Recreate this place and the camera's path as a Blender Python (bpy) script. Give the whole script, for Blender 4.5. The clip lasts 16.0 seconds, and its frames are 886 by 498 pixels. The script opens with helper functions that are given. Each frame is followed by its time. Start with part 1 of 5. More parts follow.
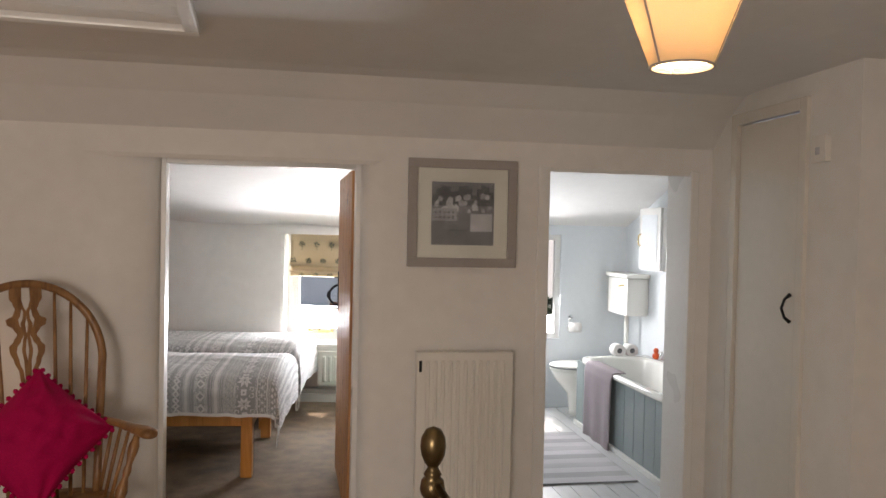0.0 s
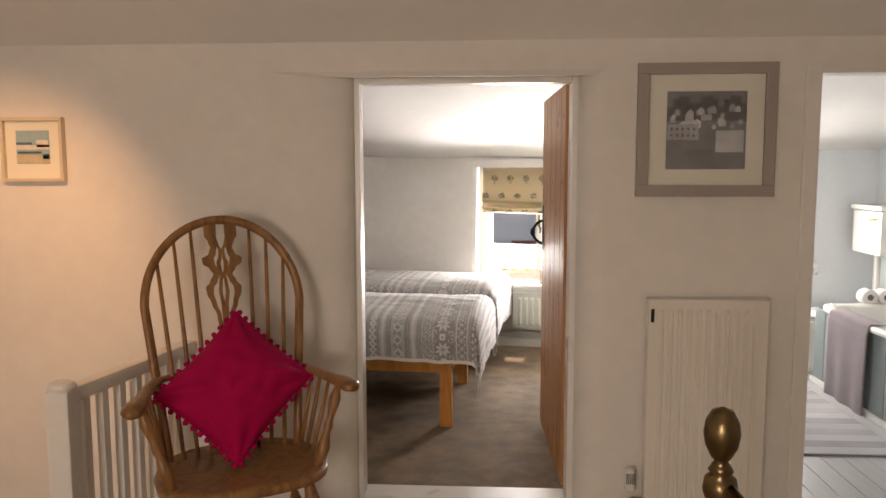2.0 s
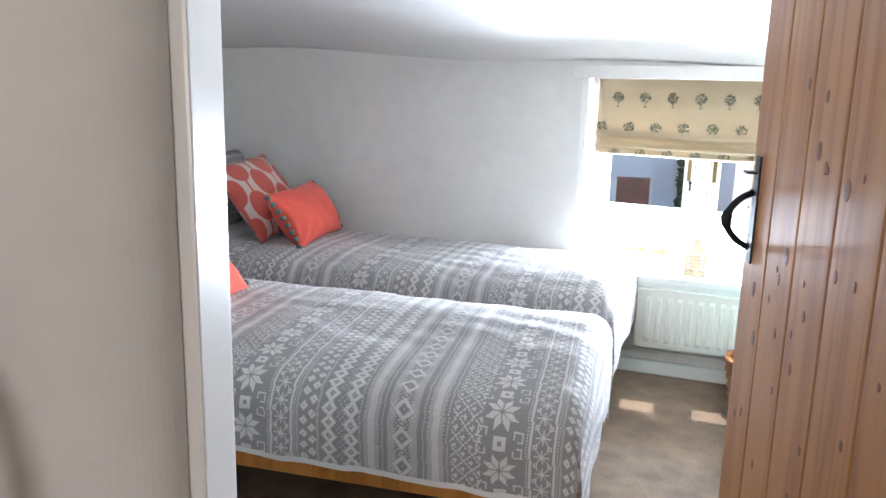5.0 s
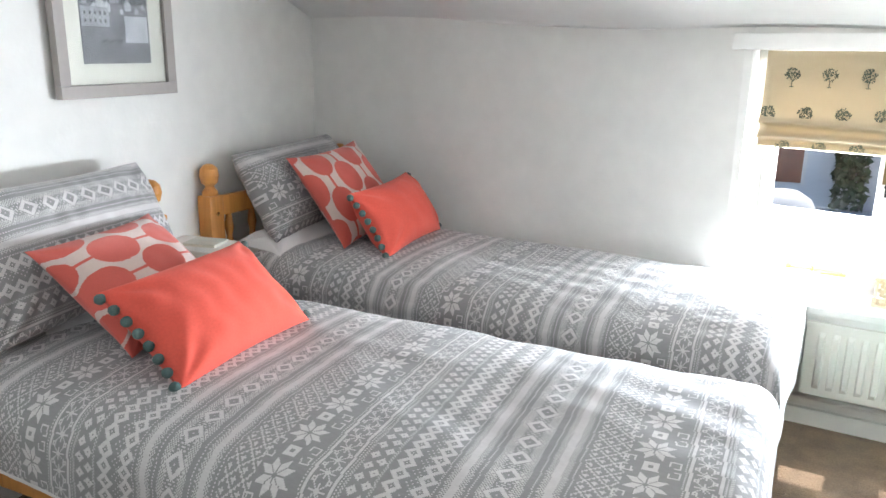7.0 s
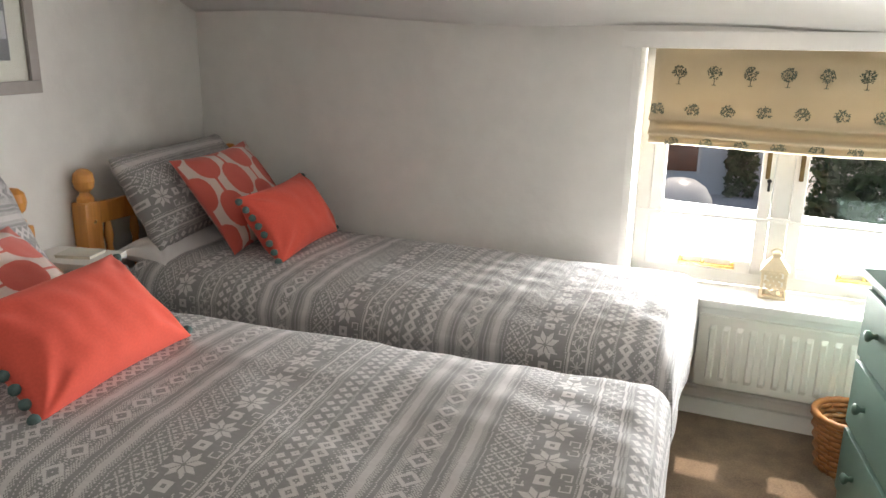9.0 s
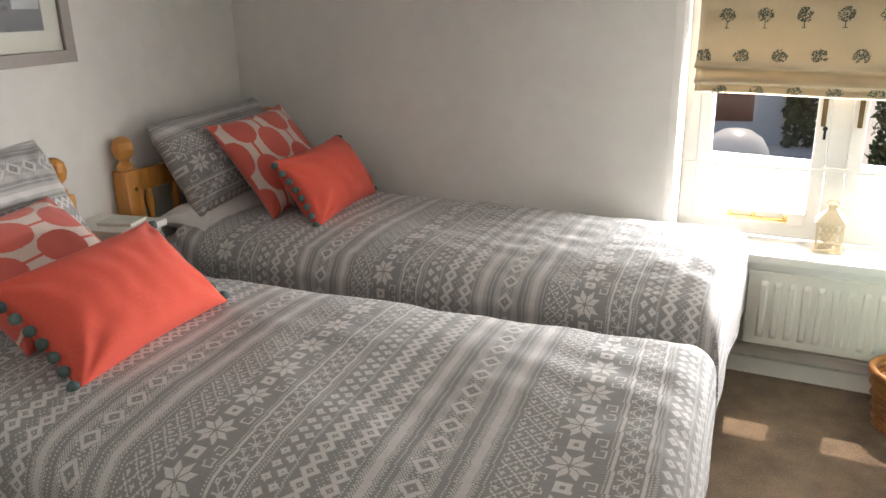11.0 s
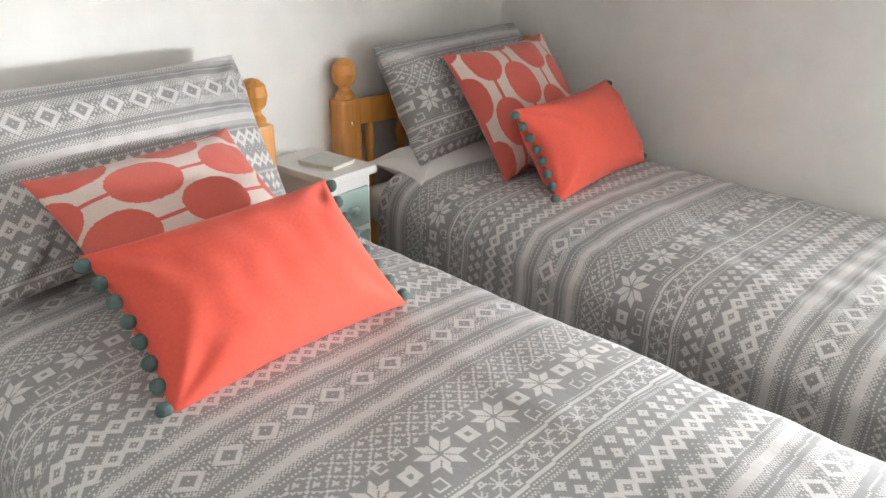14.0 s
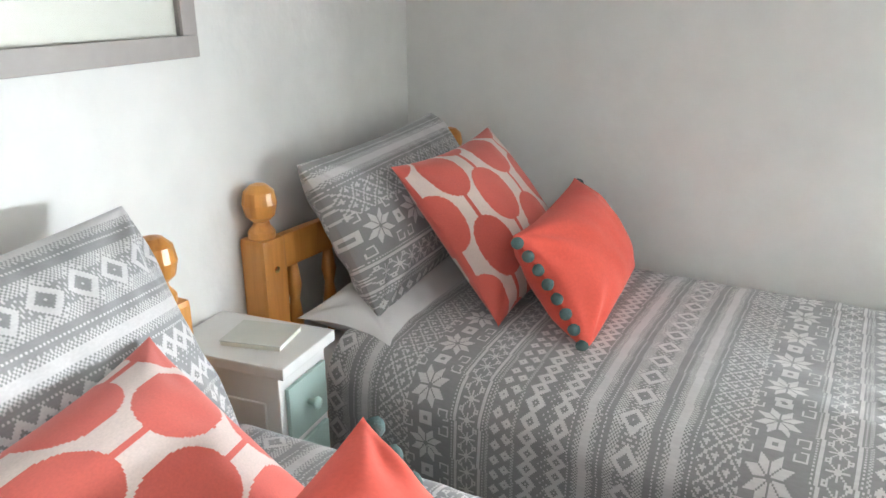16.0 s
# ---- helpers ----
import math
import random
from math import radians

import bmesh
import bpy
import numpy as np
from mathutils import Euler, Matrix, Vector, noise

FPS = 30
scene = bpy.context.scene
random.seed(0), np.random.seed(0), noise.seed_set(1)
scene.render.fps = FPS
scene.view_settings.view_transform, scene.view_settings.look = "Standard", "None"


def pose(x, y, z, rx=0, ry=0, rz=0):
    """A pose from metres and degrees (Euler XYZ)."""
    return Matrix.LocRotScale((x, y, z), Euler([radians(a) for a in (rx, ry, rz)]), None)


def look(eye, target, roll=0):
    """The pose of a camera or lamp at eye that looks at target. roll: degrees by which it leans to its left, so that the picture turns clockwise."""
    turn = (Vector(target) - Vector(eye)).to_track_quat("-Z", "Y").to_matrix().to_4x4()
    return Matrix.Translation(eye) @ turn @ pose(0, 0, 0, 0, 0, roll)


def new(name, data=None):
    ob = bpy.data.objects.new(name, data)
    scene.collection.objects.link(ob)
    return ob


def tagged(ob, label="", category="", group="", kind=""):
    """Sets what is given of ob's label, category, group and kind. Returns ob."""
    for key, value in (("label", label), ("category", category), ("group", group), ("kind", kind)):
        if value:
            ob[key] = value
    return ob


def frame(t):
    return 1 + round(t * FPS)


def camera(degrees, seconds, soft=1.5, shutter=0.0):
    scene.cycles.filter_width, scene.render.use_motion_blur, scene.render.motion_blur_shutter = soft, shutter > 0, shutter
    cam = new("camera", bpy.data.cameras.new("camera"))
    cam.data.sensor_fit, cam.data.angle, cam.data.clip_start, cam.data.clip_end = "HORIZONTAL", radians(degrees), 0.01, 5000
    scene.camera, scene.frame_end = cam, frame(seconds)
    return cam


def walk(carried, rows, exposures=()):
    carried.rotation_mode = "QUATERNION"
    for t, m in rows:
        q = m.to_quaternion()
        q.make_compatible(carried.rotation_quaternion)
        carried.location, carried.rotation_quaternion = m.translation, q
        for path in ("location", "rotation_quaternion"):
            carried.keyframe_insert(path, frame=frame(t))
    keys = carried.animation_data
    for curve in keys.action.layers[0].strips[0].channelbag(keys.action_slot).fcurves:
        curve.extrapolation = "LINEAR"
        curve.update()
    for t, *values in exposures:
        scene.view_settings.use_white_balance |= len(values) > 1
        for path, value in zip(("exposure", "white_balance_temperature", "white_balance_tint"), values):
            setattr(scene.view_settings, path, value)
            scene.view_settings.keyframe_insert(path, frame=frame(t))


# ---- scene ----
cam = camera(60.7, 16.0)
PATH = [
    (0, (0.087, 0.05, 1.48), (0.429, 2.02, 1.436), 1.2),
    (0.5, (0.1, 0.084, 1.482), (0.186, 2.082, 1.437), 0.8),
    (1, (0.059, 0.157, 1.465), (-0.038, 2.154, 1.399), -0.2),
    (1.5, (0.022, 0.309, 1.439), (-0.131, 2.299, 1.308), 0.0),
    (2, (-0.049, 0.592, 1.42), (-0.169, 2.578, 1.211), -0.1),
    (2.5, (-0.056, 0.941, 1.347), (-0.165, 2.903, 0.974), 0.0),
    (3, (-0.073, 1.364, 1.344), (-0.261, 3.316, 0.954), 0.3),
    (3.5, (-0.096, 1.777, 1.354), (-0.291, 3.732, 0.976), -0.5),
    (3.9, (-0.106, 2.058, 1.358), (-0.336, 4.001, 0.941), 0.5),
    (4, (-0.118, 2.194, 1.354), (-0.326, 4.139, 0.936), -0.1),
    (4.5, (-0.127, 2.612, 1.347), (-0.421, 4.546, 0.928), 0.3),
    (5, (-0.127, 3.005, 1.343), (-0.492, 4.93, 0.94), 1.4),
    (5.2, (-0.135, 3.123, 1.343), (-0.523, 5.039, 0.923), 2.8),
    (7.3, (-0.209, 3.734, 1.422), (-0.901, 5.54, 0.914), 0.4),
    (7.5, (-0.212, 3.757, 1.418), (-0.83, 5.592, 0.918), 1.1),
    (8, (-0.204, 3.775, 1.426), (-0.727, 5.64, 0.928), 1.6),
    (8.5, (-0.168, 3.777, 1.442), (-0.674, 5.644, 0.932), 1.1),
    (9, (-0.166, 3.793, 1.438), (-0.627, 5.667, 0.916), 0.9),
    (9.2, (-0.166, 3.793, 1.438), (-0.622, 5.666, 0.907), 0.8),
    (11.3, (-0.115, 3.891, 1.419), (-0.729, 5.678, 0.765), -1.7),
    (11.5, (-0.105, 3.923, 1.402), (-0.749, 5.691, 0.725), -1.8),
    (12, (-0.176, 4.028, 1.338), (-0.988, 5.704, 0.61), -2.9),
    (12.5, (-0.24, 4.103, 1.324), (-1.09, 5.728, 0.526), -4.0),
    (13, (-0.27, 4.203, 1.308), (-1.168, 5.792, 0.491), -2.8),
    (13.5, (-0.312, 4.437, 1.327), (-1.355, 5.946, 0.531), -0.2),
    (14, (-0.41, 4.558, 1.359), (-1.557, 5.992, 0.565), 0.6),
    (14.5, (-0.626, 4.643, 1.387), (-1.755, 6.14, 0.691), -1.2),
    (15, (-0.828, 4.724, 1.373), (-1.871, 6.294, 0.703), -0.2),
    (15.5, (-1.05, 4.855, 1.358), (-2.077, 6.44, 0.7), -0.4),
    (16, (-1.216, 4.88, 1.362), (-1.924, 6.638, 0.725), -0.5),
]
EXPOSURE = [(0, 0.05, 7050, 18), (1.0, 0.05, 7650, 21), (2.0, 0.08, 7950, 21), (2.5, 0.2, 7800, 20), (3.5, 0.7, 6000, 16), (5.2, 0.65, 6000, 14), (7.3, 0.75, 6450, 12), (8.2, 0.28, 6900, 15), (9.2, -0.08, 7350, 16), (11.3, -0.05, 7400, 17), (12.5, 0.35, 7400, 18), (14.0, 0.74, 6900, 14), (15.5, 0.88, 6650, 11), (16.0, 1.0, 6450, 10)]
walk(cam, [(t, look(eye, target, roll)) for t, eye, target, roll in PATH], EXPOSURE)

# ---- world, sun, lamps, exposure ----
SUN_TO = Vector((0.106, 0.534, 0.839)).normalized()
world = bpy.data.worlds.new("world")
scene.world = world
world.use_nodes = True
wt = world.node_tree
sky = wt.nodes.new("ShaderNodeTexSky")
sky.sky_type, sky.sun_disc = "NISHITA", False
sky.sun_elevation = math.asin(SUN_TO.z)
sky.sun_rotation = math.atan2(SUN_TO.x, SUN_TO.y)
wt.links.new(sky.outputs[0], wt.nodes["Background"].inputs[0])
wt.nodes["Background"].inputs[1].default_value = 0.15

sun = new("sun", bpy.data.lights.new("sun", "SUN"))
sun.data.energy, sun.data.angle, sun.data.color = 5.0, radians(0.5), (1.0, 0.95, 0.87)
sun.matrix_world = look(SUN_TO * 30, (0, 0, 0))


def area_lamp(name, eye, target, sx, sy, power, colour):
    ob = new(name, bpy.data.lights.new(name, "AREA"))
    ob.data.shape, ob.data.size, ob.data.size_y = "RECTANGLE", sx, sy
    ob.data.energy, ob.data.color = power, colour
    ob.matrix_world = look(eye, target)
    return ob


def point_lamp(name, eye, power, colour, radius):
    ob = new(name, bpy.data.lights.new(name, "POINT"))
    ob.data.energy, ob.data.color, ob.data.shadow_soft_size = power, colour, radius
    ob.location = eye
    return ob


# daylight in the openings: bedroom window, bathroom window, landing windows behind the walk
area_lamp("bedroom_window_daylight", (0.50, 7.22, 0.65), (0.0, 5.7, 1.12), 1.12, 0.22, 168, (0.84, 0.93, 1.0))
area_lamp("bathroom_window_daylight", (2.045, 6.742, 1.0), (2.0, 5.0, 0.6), 0.63, 0.9, 27, (0.86, 0.94, 1.0))
area_lamp("landing_window_daylight", (-1.3, -2.15, 1.35), (-0.4, 2.5, 0.8), 1.1, 1.1, 56, (0.98, 0.91, 0.83))
point_lamp("pendant_bulb", (0.74, 1.33, 1.90), 9, (1.0, 0.76, 0.50), 0.04)
spot = new("ceiling_spot_beam", bpy.data.lights.new("ceiling_spot_beam", "SPOT"))
spot.data.energy, spot.data.color, spot.data.spot_size, spot.data.spot_blend, spot.data.shadow_soft_size = 54, (1.0, 0.55, 0.27), radians(80), 0.8, 0.04
spot.matrix_world = look((-1.62, 2.56, 2.05), (-2.35, 3.73, 0.62))

# ---- materials ----


def mat(name, colour, rough=0.6, metal=0.0, grain=40.0, amount=0.12, bump=0.15, depth=0.002, stain=2.0, stretch=(1, 1, 1), second=None, spec=None, sheen=0.0):
    """Procedural surface: colour varied at two scales, with fine relief."""
    m = bpy.data.materials.new(name)
    m.use_nodes = True
    t = m.node_tree
    n, l = t.nodes, t.links
    b = n["Principled BSDF"]
    co = n.new("ShaderNodeTexCoord")
    mp = n.new("ShaderNodeMapping")
    mp.inputs["Scale"].default_value = stretch
    l.new(co.outputs["Object"], mp.inputs["Vector"])
    fine, wide = n.new("ShaderNodeTexNoise"), n.new("ShaderNodeTexNoise")
    fine.inputs["Scale"].default_value, fine.inputs["Detail"].default_value = grain, 6
    wide.inputs["Scale"].default_value, wide.inputs["Detail"].default_value = stain, 3
    for x in (fine, wide):
        l.new(mp.outputs[0], x.inputs["Vector"])
    mix = n.new("ShaderNodeMath")
    mix.operation = "MULTIPLY_ADD"
    l.new(wide.outputs["Fac"], mix.inputs[0])
    mix.inputs[1].default_value = 0.6
    half = n.new("ShaderNodeMath")
    half.operation = "MULTIPLY"
    l.new(fine.outputs["Fac"], half.inputs[0])
    half.inputs[1].default_value = 0.4
    l.new(half.outputs[0], mix.inputs[2])
    ramp = n.new("ShaderNodeMix")
    ramp.data_type = "RGBA"
    lo = second or tuple(c * (1 - amount) for c in colour)
    hi = colour if second else tuple(min(1, c * (1 + amount * 0.5)) for c in colour)
    ramp.inputs[6].default_value, ramp.inputs[7].default_value = (*lo, 1), (*hi, 1)
    sp = n.new("ShaderNodeMapRange")
    sp.inputs["From Min"].default_value, sp.inputs["From Max"].default_value = 0.32, 0.68
    l.new(mix.outputs[0], sp.inputs["Value"])
    l.new(sp.outputs[0], ramp.inputs[0])
    l.new(ramp.outputs[2], b.inputs["Base Color"])
    rr = n.new("ShaderNodeMapRange")
    rr.inputs["To Min"].default_value, rr.inputs["To Max"].default_value = max(0.02, rough - 0.08), min(1, rough + 0.08)
    l.new(wide.outputs["Fac"], rr.inputs["Value"])
    l.new(rr.outputs[0], b.inputs["Roughness"])
    b.inputs["Metallic"].default_value = metal
    if spec is not None:
        b.inputs["Specular IOR Level"].default_value = spec
    if sheen:
        b.inputs["Sheen Weight"].default_value = sheen
    if bump:
        bp = n.new("ShaderNodeBump")
        bp.inputs["Strength"].default_value, bp.inputs["Distance"].default_value = bump, depth
        l.new(mix.outputs[0], bp.inputs["Height"])
        l.new(bp.outputs[0], b.inputs["Normal"])
    return m


def attr_mat(name, attr, rough=0.85, grain=300.0, bump=0.3, sheen=0.2):
    """Woven cloth whose pattern colour is stored on its faces."""
    m = mat(name, (0.5, 0.5, 0.5), rough, grain=grain, bump=bump, depth=0.001, sheen=sheen)
    t = m.node_tree
    n, l = t.nodes, t.links
    b = n["Principled BSDF"]
    at = n.new("ShaderNodeAttribute")
    at.attribute_name = attr
    nz = n.new("ShaderNodeTexNoise")
    nz.inputs["Scale"].default_value, nz.inputs["Detail"].default_value = 120, 4
    mr = n.new("ShaderNodeMapRange")
    mr.inputs["To Min"].default_value, mr.inputs["To Max"].default_value = 0.82, 1.12
    l.new(nz.outputs["Fac"], mr.inputs["Value"])
    mul = n.new("ShaderNodeVectorMath")
    mul.operation = "SCALE"
    l.new(at.outputs["Color"], mul.inputs[0])
    l.new(mr.outputs[0], mul.inputs["Scale"])
    l.new(mul.outputs[0], b.inputs["Base Color"])
    return m


def wood_mat(name, light, dark, rough=0.45, ring=14.0, knots=0.0):
    """Wood with grain along z: wavy growth rings, fine fibres and, where asked, dark knots."""
    m = bpy.data.materials.new(name)
    m.use_nodes = True
    t = m.node_tree
    n, l = t.nodes, t.links
    b = n["Principled BSDF"]
    co, oi = n.new("ShaderNodeTexCoord"), n.new("ShaderNodeObjectInfo")
    shift = n.new("ShaderNodeVectorMath")
    shift.operation = "ADD"
    sc = n.new("ShaderNodeMath")
    sc.operation = "MULTIPLY"
    sc.inputs[1].default_value = 9.0
    l.new(oi.outputs["Random"], sc.inputs[0])
    l.new(co.outputs["Object"], shift.inputs[0])
    l.new(sc.outputs[0], shift.inputs[1])
    mp = n.new("ShaderNodeMapping")
    mp.inputs["Scale"].default_value = (1, 1, 0.07)
    l.new(shift.outputs[0], mp.inputs["Vector"])
    wv = n.new("ShaderNodeTexNoise")
    wv.inputs["Scale"].default_value, wv.inputs["Detail"].default_value, wv.inputs["Distortion"].default_value = ring, 3, 0.4
    l.new(mp.outputs[0], wv.inputs["Vector"])
    saw = n.new("ShaderNodeMath")
    saw.operation = "MULTIPLY"
    saw.inputs[1].default_value = 9.0
    l.new(wv.outputs["Fac"], saw.inputs[0])
    fr = n.new("ShaderNodeMath")
    fr.operation = "PINGPONG"
    fr.inputs[1].default_value = 1.0
    l.new(saw.outputs[0], fr.inputs[0])
    fib = n.new("ShaderNodeTexNoise")
    fib.inputs["Scale"].default_value, fib.inputs["Detail"].default_value = 160, 4
    l.new(mp.outputs[0], fib.inputs["Vector"])
    add = n.new("ShaderNodeMath")
    add.operation = "MULTIPLY_ADD"
    add.inputs[1].default_value = 0.55
    l.new(fr.outputs[0], add.inputs[0])
    fm = n.new("ShaderNodeMath")
    fm.operation = "MULTIPLY"
    fm.inputs[1].default_value = 0.45
    l.new(fib.outputs["Fac"], fm.inputs[0])
    l.new(fm.outputs[0], add.inputs[2])
    mix = n.new("ShaderNodeMix")
    mix.data_type = "RGBA"
    mix.inputs[6].default_value, mix.inputs[7].default_value = (*dark, 1), (*light, 1)
    sp = n.new("ShaderNodeMapRange")
    sp.inputs["From Min"].default_value, sp.inputs["From Max"].default_value = 0.12, 0.62
    l.new(add.outputs[0], sp.inputs["Value"])
    l.new(sp.outputs[0], mix.inputs[0])
    l.new(mix.outputs[2], b.inputs["Base Color"])
    b.inputs["Roughness"].default_value = rough
    bp = n.new("ShaderNodeBump")
    bp.inputs["Strength"].default_value, bp.inputs["Distance"].default_value = 0.15, 0.001
    l.new(add.outputs[0], bp.inputs["Height"])
    l.new(bp.outputs[0], b.inputs["Normal"])
    return m


PLASTER = mat("painted_plaster", (0.78, 0.765, 0.73), 0.75, grain=11, amount=0.08, bump=0.7, depth=0.014, stain=1.6)
PLASTER_SLOPE = mat("ceiling_paint", (0.74, 0.73, 0.71), 0.8, grain=14, amount=0.05, bump=0.3, depth=0.006, stain=1.2)
GLOSS_WHITE = mat("white_gloss_paint", (0.80, 0.79, 0.76), 0.3, grain=30, amount=0.05, bump=0.12, depth=0.002)
RAD_WHITE = mat("radiator_enamel", (0.78, 0.76, 0.70), 0.35, grain=60, amount=0.03, bump=0.03)
CARPET = mat("beige_carpet", (0.46, 0.37, 0.28), 0.95, grain=260, amount=0.35, bump=0.8, depth=0.006, stain=3, sheen=0.2)
CARPET_BED = mat("beige_loop_carpet", (0.215, 0.15, 0.098), 0.95, grain=130, amount=0.5, bump=1.0, depth=0.014, stain=8)
PINE_DOOR = wood_mat("waxed_pine", (0.45, 0.215, 0.078), (0.31, 0.125, 0.040), 0.48, 11)
PINE_BED = wood_mat("honey_pine", (0.62, 0.27, 0.06), (0.45, 0.17, 0.03), 0.3, 10)
OAK = wood_mat("chair_wood", (0.30, 0.150, 0.054), (0.17, 0.075, 0.026), 0.35, 12)
KNOT = mat("pine_knot", (0.19, 0.065, 0.022), 0.4, grain=120, amount=0.5, bump=0.2)
GROOVE = mat("dark_groove_wood", (0.10, 0.04, 0.015), 0.7)
IRON = mat("black_iron", (0.018, 0.018, 0.02), 0.5, 0.6, grain=90, amount=0.4, bump=0.4)
BRASS = mat("antique_brass", (0.20, 0.145, 0.075), 0.3, 1.0, grain=25, amount=0.4, bump=0.05)
GOLD = mat("polished_brass", (0.75, 0.55, 0.22), 0.25, 1.0, grain=25, amount=0.2, bump=0.03)
TAUPE = mat("taupe_picture_frame", (0.36, 0.325, 0.30), 0.55, grain=50, amount=0.08)
MOUNT = mat("cream_mount_card", (0.80, 0.78, 0.68), 0.85, grain=200, amount=0.03)
KNIT = attr_mat("fair_isle_cotton", "weave")
CUSHION_CLOTH = attr_mat("printed_wool", "weave", grain=500)
MAGENTA = mat("magenta_velvet", (0.46, 0.002, 0.075), 0.85, grain=120, amount=0.25, bump=0.25, spec=0.2)
CORAL = mat("coral_velvet", (0.68, 0.098, 0.066), 0.85, grain=140, amount=0.14, bump=0.25, sheen=0.1, spec=0.2)
TEAL_WOOL = mat("teal_grey_wool", (0.09, 0.15, 0.14), 0.95, grain=300, amount=0.4, bump=0.9, depth=0.004)
LINEN = mat("white_sheet", (0.76, 0.74, 0.72), 0.9, grain=300, amount=0.06, bump=0.3)
GREEN_PAINT = mat("sage_green_paint", (0.10, 0.175, 0.143), 0.4, grain=30, amount=0.08)
PALE_SAGE = mat("pale_sage_paint", (0.36, 0.47, 0.43), 0.45, grain=30, amount=0.06)
WICKER = mat("varnished_wicker", (0.42, 0.17, 0.05), 0.4, grain=90, amount=0.4, bump=0.3)


def glass_mat(name):
    m = bpy.data.materials.new(name)
    m.use_nodes = True
    b = m.node_tree.nodes["Principled BSDF"]
    b.inputs["Transmission Weight"].default_value, b.inputs["Roughness"].default_value, b.inputs["IOR"].default_value = 1.0, 0.0, 1.45
    return m


GLASS = glass_mat("window_glass")

# ---- mesh helpers ----


def part(name, bm, material, parent=None, label="", smooth=False):
    me = bpy.data.meshes.new(name)
    bmesh.ops.recalc_face_normals(bm, faces=bm.faces)
    bm.to_mesh(me)
    bm.free()
    me.materials.append(material)
    if smooth:
        me.polygons.foreach_set("use_smooth", [True] * len(me.polygons))
    ob = new(name, me)
    if parent:
        ob.parent = parent
    if label:
        ob["label"] = label
    return ob


def thing(name, label, category, group="", at=None):
    e = new(name)
    e.empty_display_size = 0.1
    if at is not None:
        e.matrix_basis = at
    return tagged(e, label, category, group)


def box(bm, x0, x1, y0, y1, z0, z1, bevel=0.0, m=None):
    r = bmesh.ops.create_cube(bm, size=1)
    vs = r["verts"]
    for v in vs:
        v.co = Vector((x0 + (v.co.x + 0.5) * (x1 - x0), y0 + (v.co.y + 0.5) * (y1 - y0), z0 + (v.co.z + 0.5) * (z1 - z0)))
    if m is not None:
        bmesh.ops.transform(bm, matrix=m, verts=vs)
    if bevel:
        es = list({e for v in vs for e in v.link_edges})
        bmesh.ops.bevel(bm, geom=es, offset=bevel, segments=2, affect="EDGES", profile=0.7)
    return bm


def boxed(*a, **k):
    return box(bmesh.new(), *a, **k)


def prism(bm, poly, z0, z1):
    lo = [bm.verts.new((x, y, z0)) for x, y in poly]
    hi = [bm.verts.new((x, y, z1)) for x, y in poly]
    n = len(poly)
    bm.faces.new(lo[::-1])
    bm.faces.new(hi)
    for i in range(n):
        bm.faces.new((lo[i], lo[(i + 1) % n], hi[(i + 1) % n], hi[i]))
    return bm


def lathe(bm, profile, seg=20, m=None):
    """profile: (radius, height) pairs from the bottom up."""
    rings = []
    m = m or Matrix()
    for r, z in profile:
        rings.append([bm.verts.new(m @ Vector((r * math.cos(2 * math.pi * i / seg), r * math.sin(2 * math.pi * i / seg), z))) for i in range(seg)])
    for a, b in zip(rings, rings[1:]):
        for i in range(seg):
            bm.faces.new((a[i], a[(i + 1) % seg], b[(i + 1) % seg], b[i]))
    for ring, rev in ((rings[0], True), (rings[-1], False)):
        bm.faces.new(ring[::-1] if rev else ring)
    return bm


def tube(bm, pts, radii, seg=10, squash=1.0):
    """A round bar through pts, with a radius at each point."""
    pts = [Vector(p) for p in pts]
    if not isinstance(radii, (list, tuple)):
        radii = [radii] * len(pts)
    rings = []
    ref = None
    for i, p in enumerate(pts):
        d = (pts[min(i + 1, len(pts) - 1)] - pts[max(i - 1, 0)]).normalized()
        if ref is None:
            ref = d.orthogonal().normalized()
        ref = (ref - d * ref.dot(d)).normalized()
        side = d.cross(ref)
        rings.append([bm.verts.new(p + radii[i] * (ref * math.cos(2 * math.pi * k / seg) + squash * side * math.sin(2 * math.pi * k / seg))) for k in range(seg)])
    for a, b in zip(rings, rings[1:]):
        for i in range(seg):
            bm.faces.new((a[i], a[(i + 1) % seg], b[(i + 1) % seg], b[i]))
    bm.faces.new(rings[0][::-1])
    bm.faces.new(rings[-1])
    return bm


def arc(cx, cy, r, a0, a1, n=8):
    return [(cx + r * math.cos(radians(a0 + (a1 - a0) * i / n)), cy + r * math.sin(radians(a0 + (a1 - a0) * i / n))) for i in range(n + 1)]


def structure(name, bm, material, smooth=False):
    ob = part(name, bm, material, None, "", smooth)
    return tagged(ob, kind="structure")


# ---- the large structure ----
LF, BF = -0.12, -0.07          # landing and bedroom floor levels
WALL_Y, FRAME_Y = 3.73, 3.86   # landing face of the door wall; face of the door frame
HX = -2.345                    # headboard wall
SLOPE = -0.165                 # the window wall runs askew


def wy(x):
    return 7.355 + SLOPE * (x + 2.313)


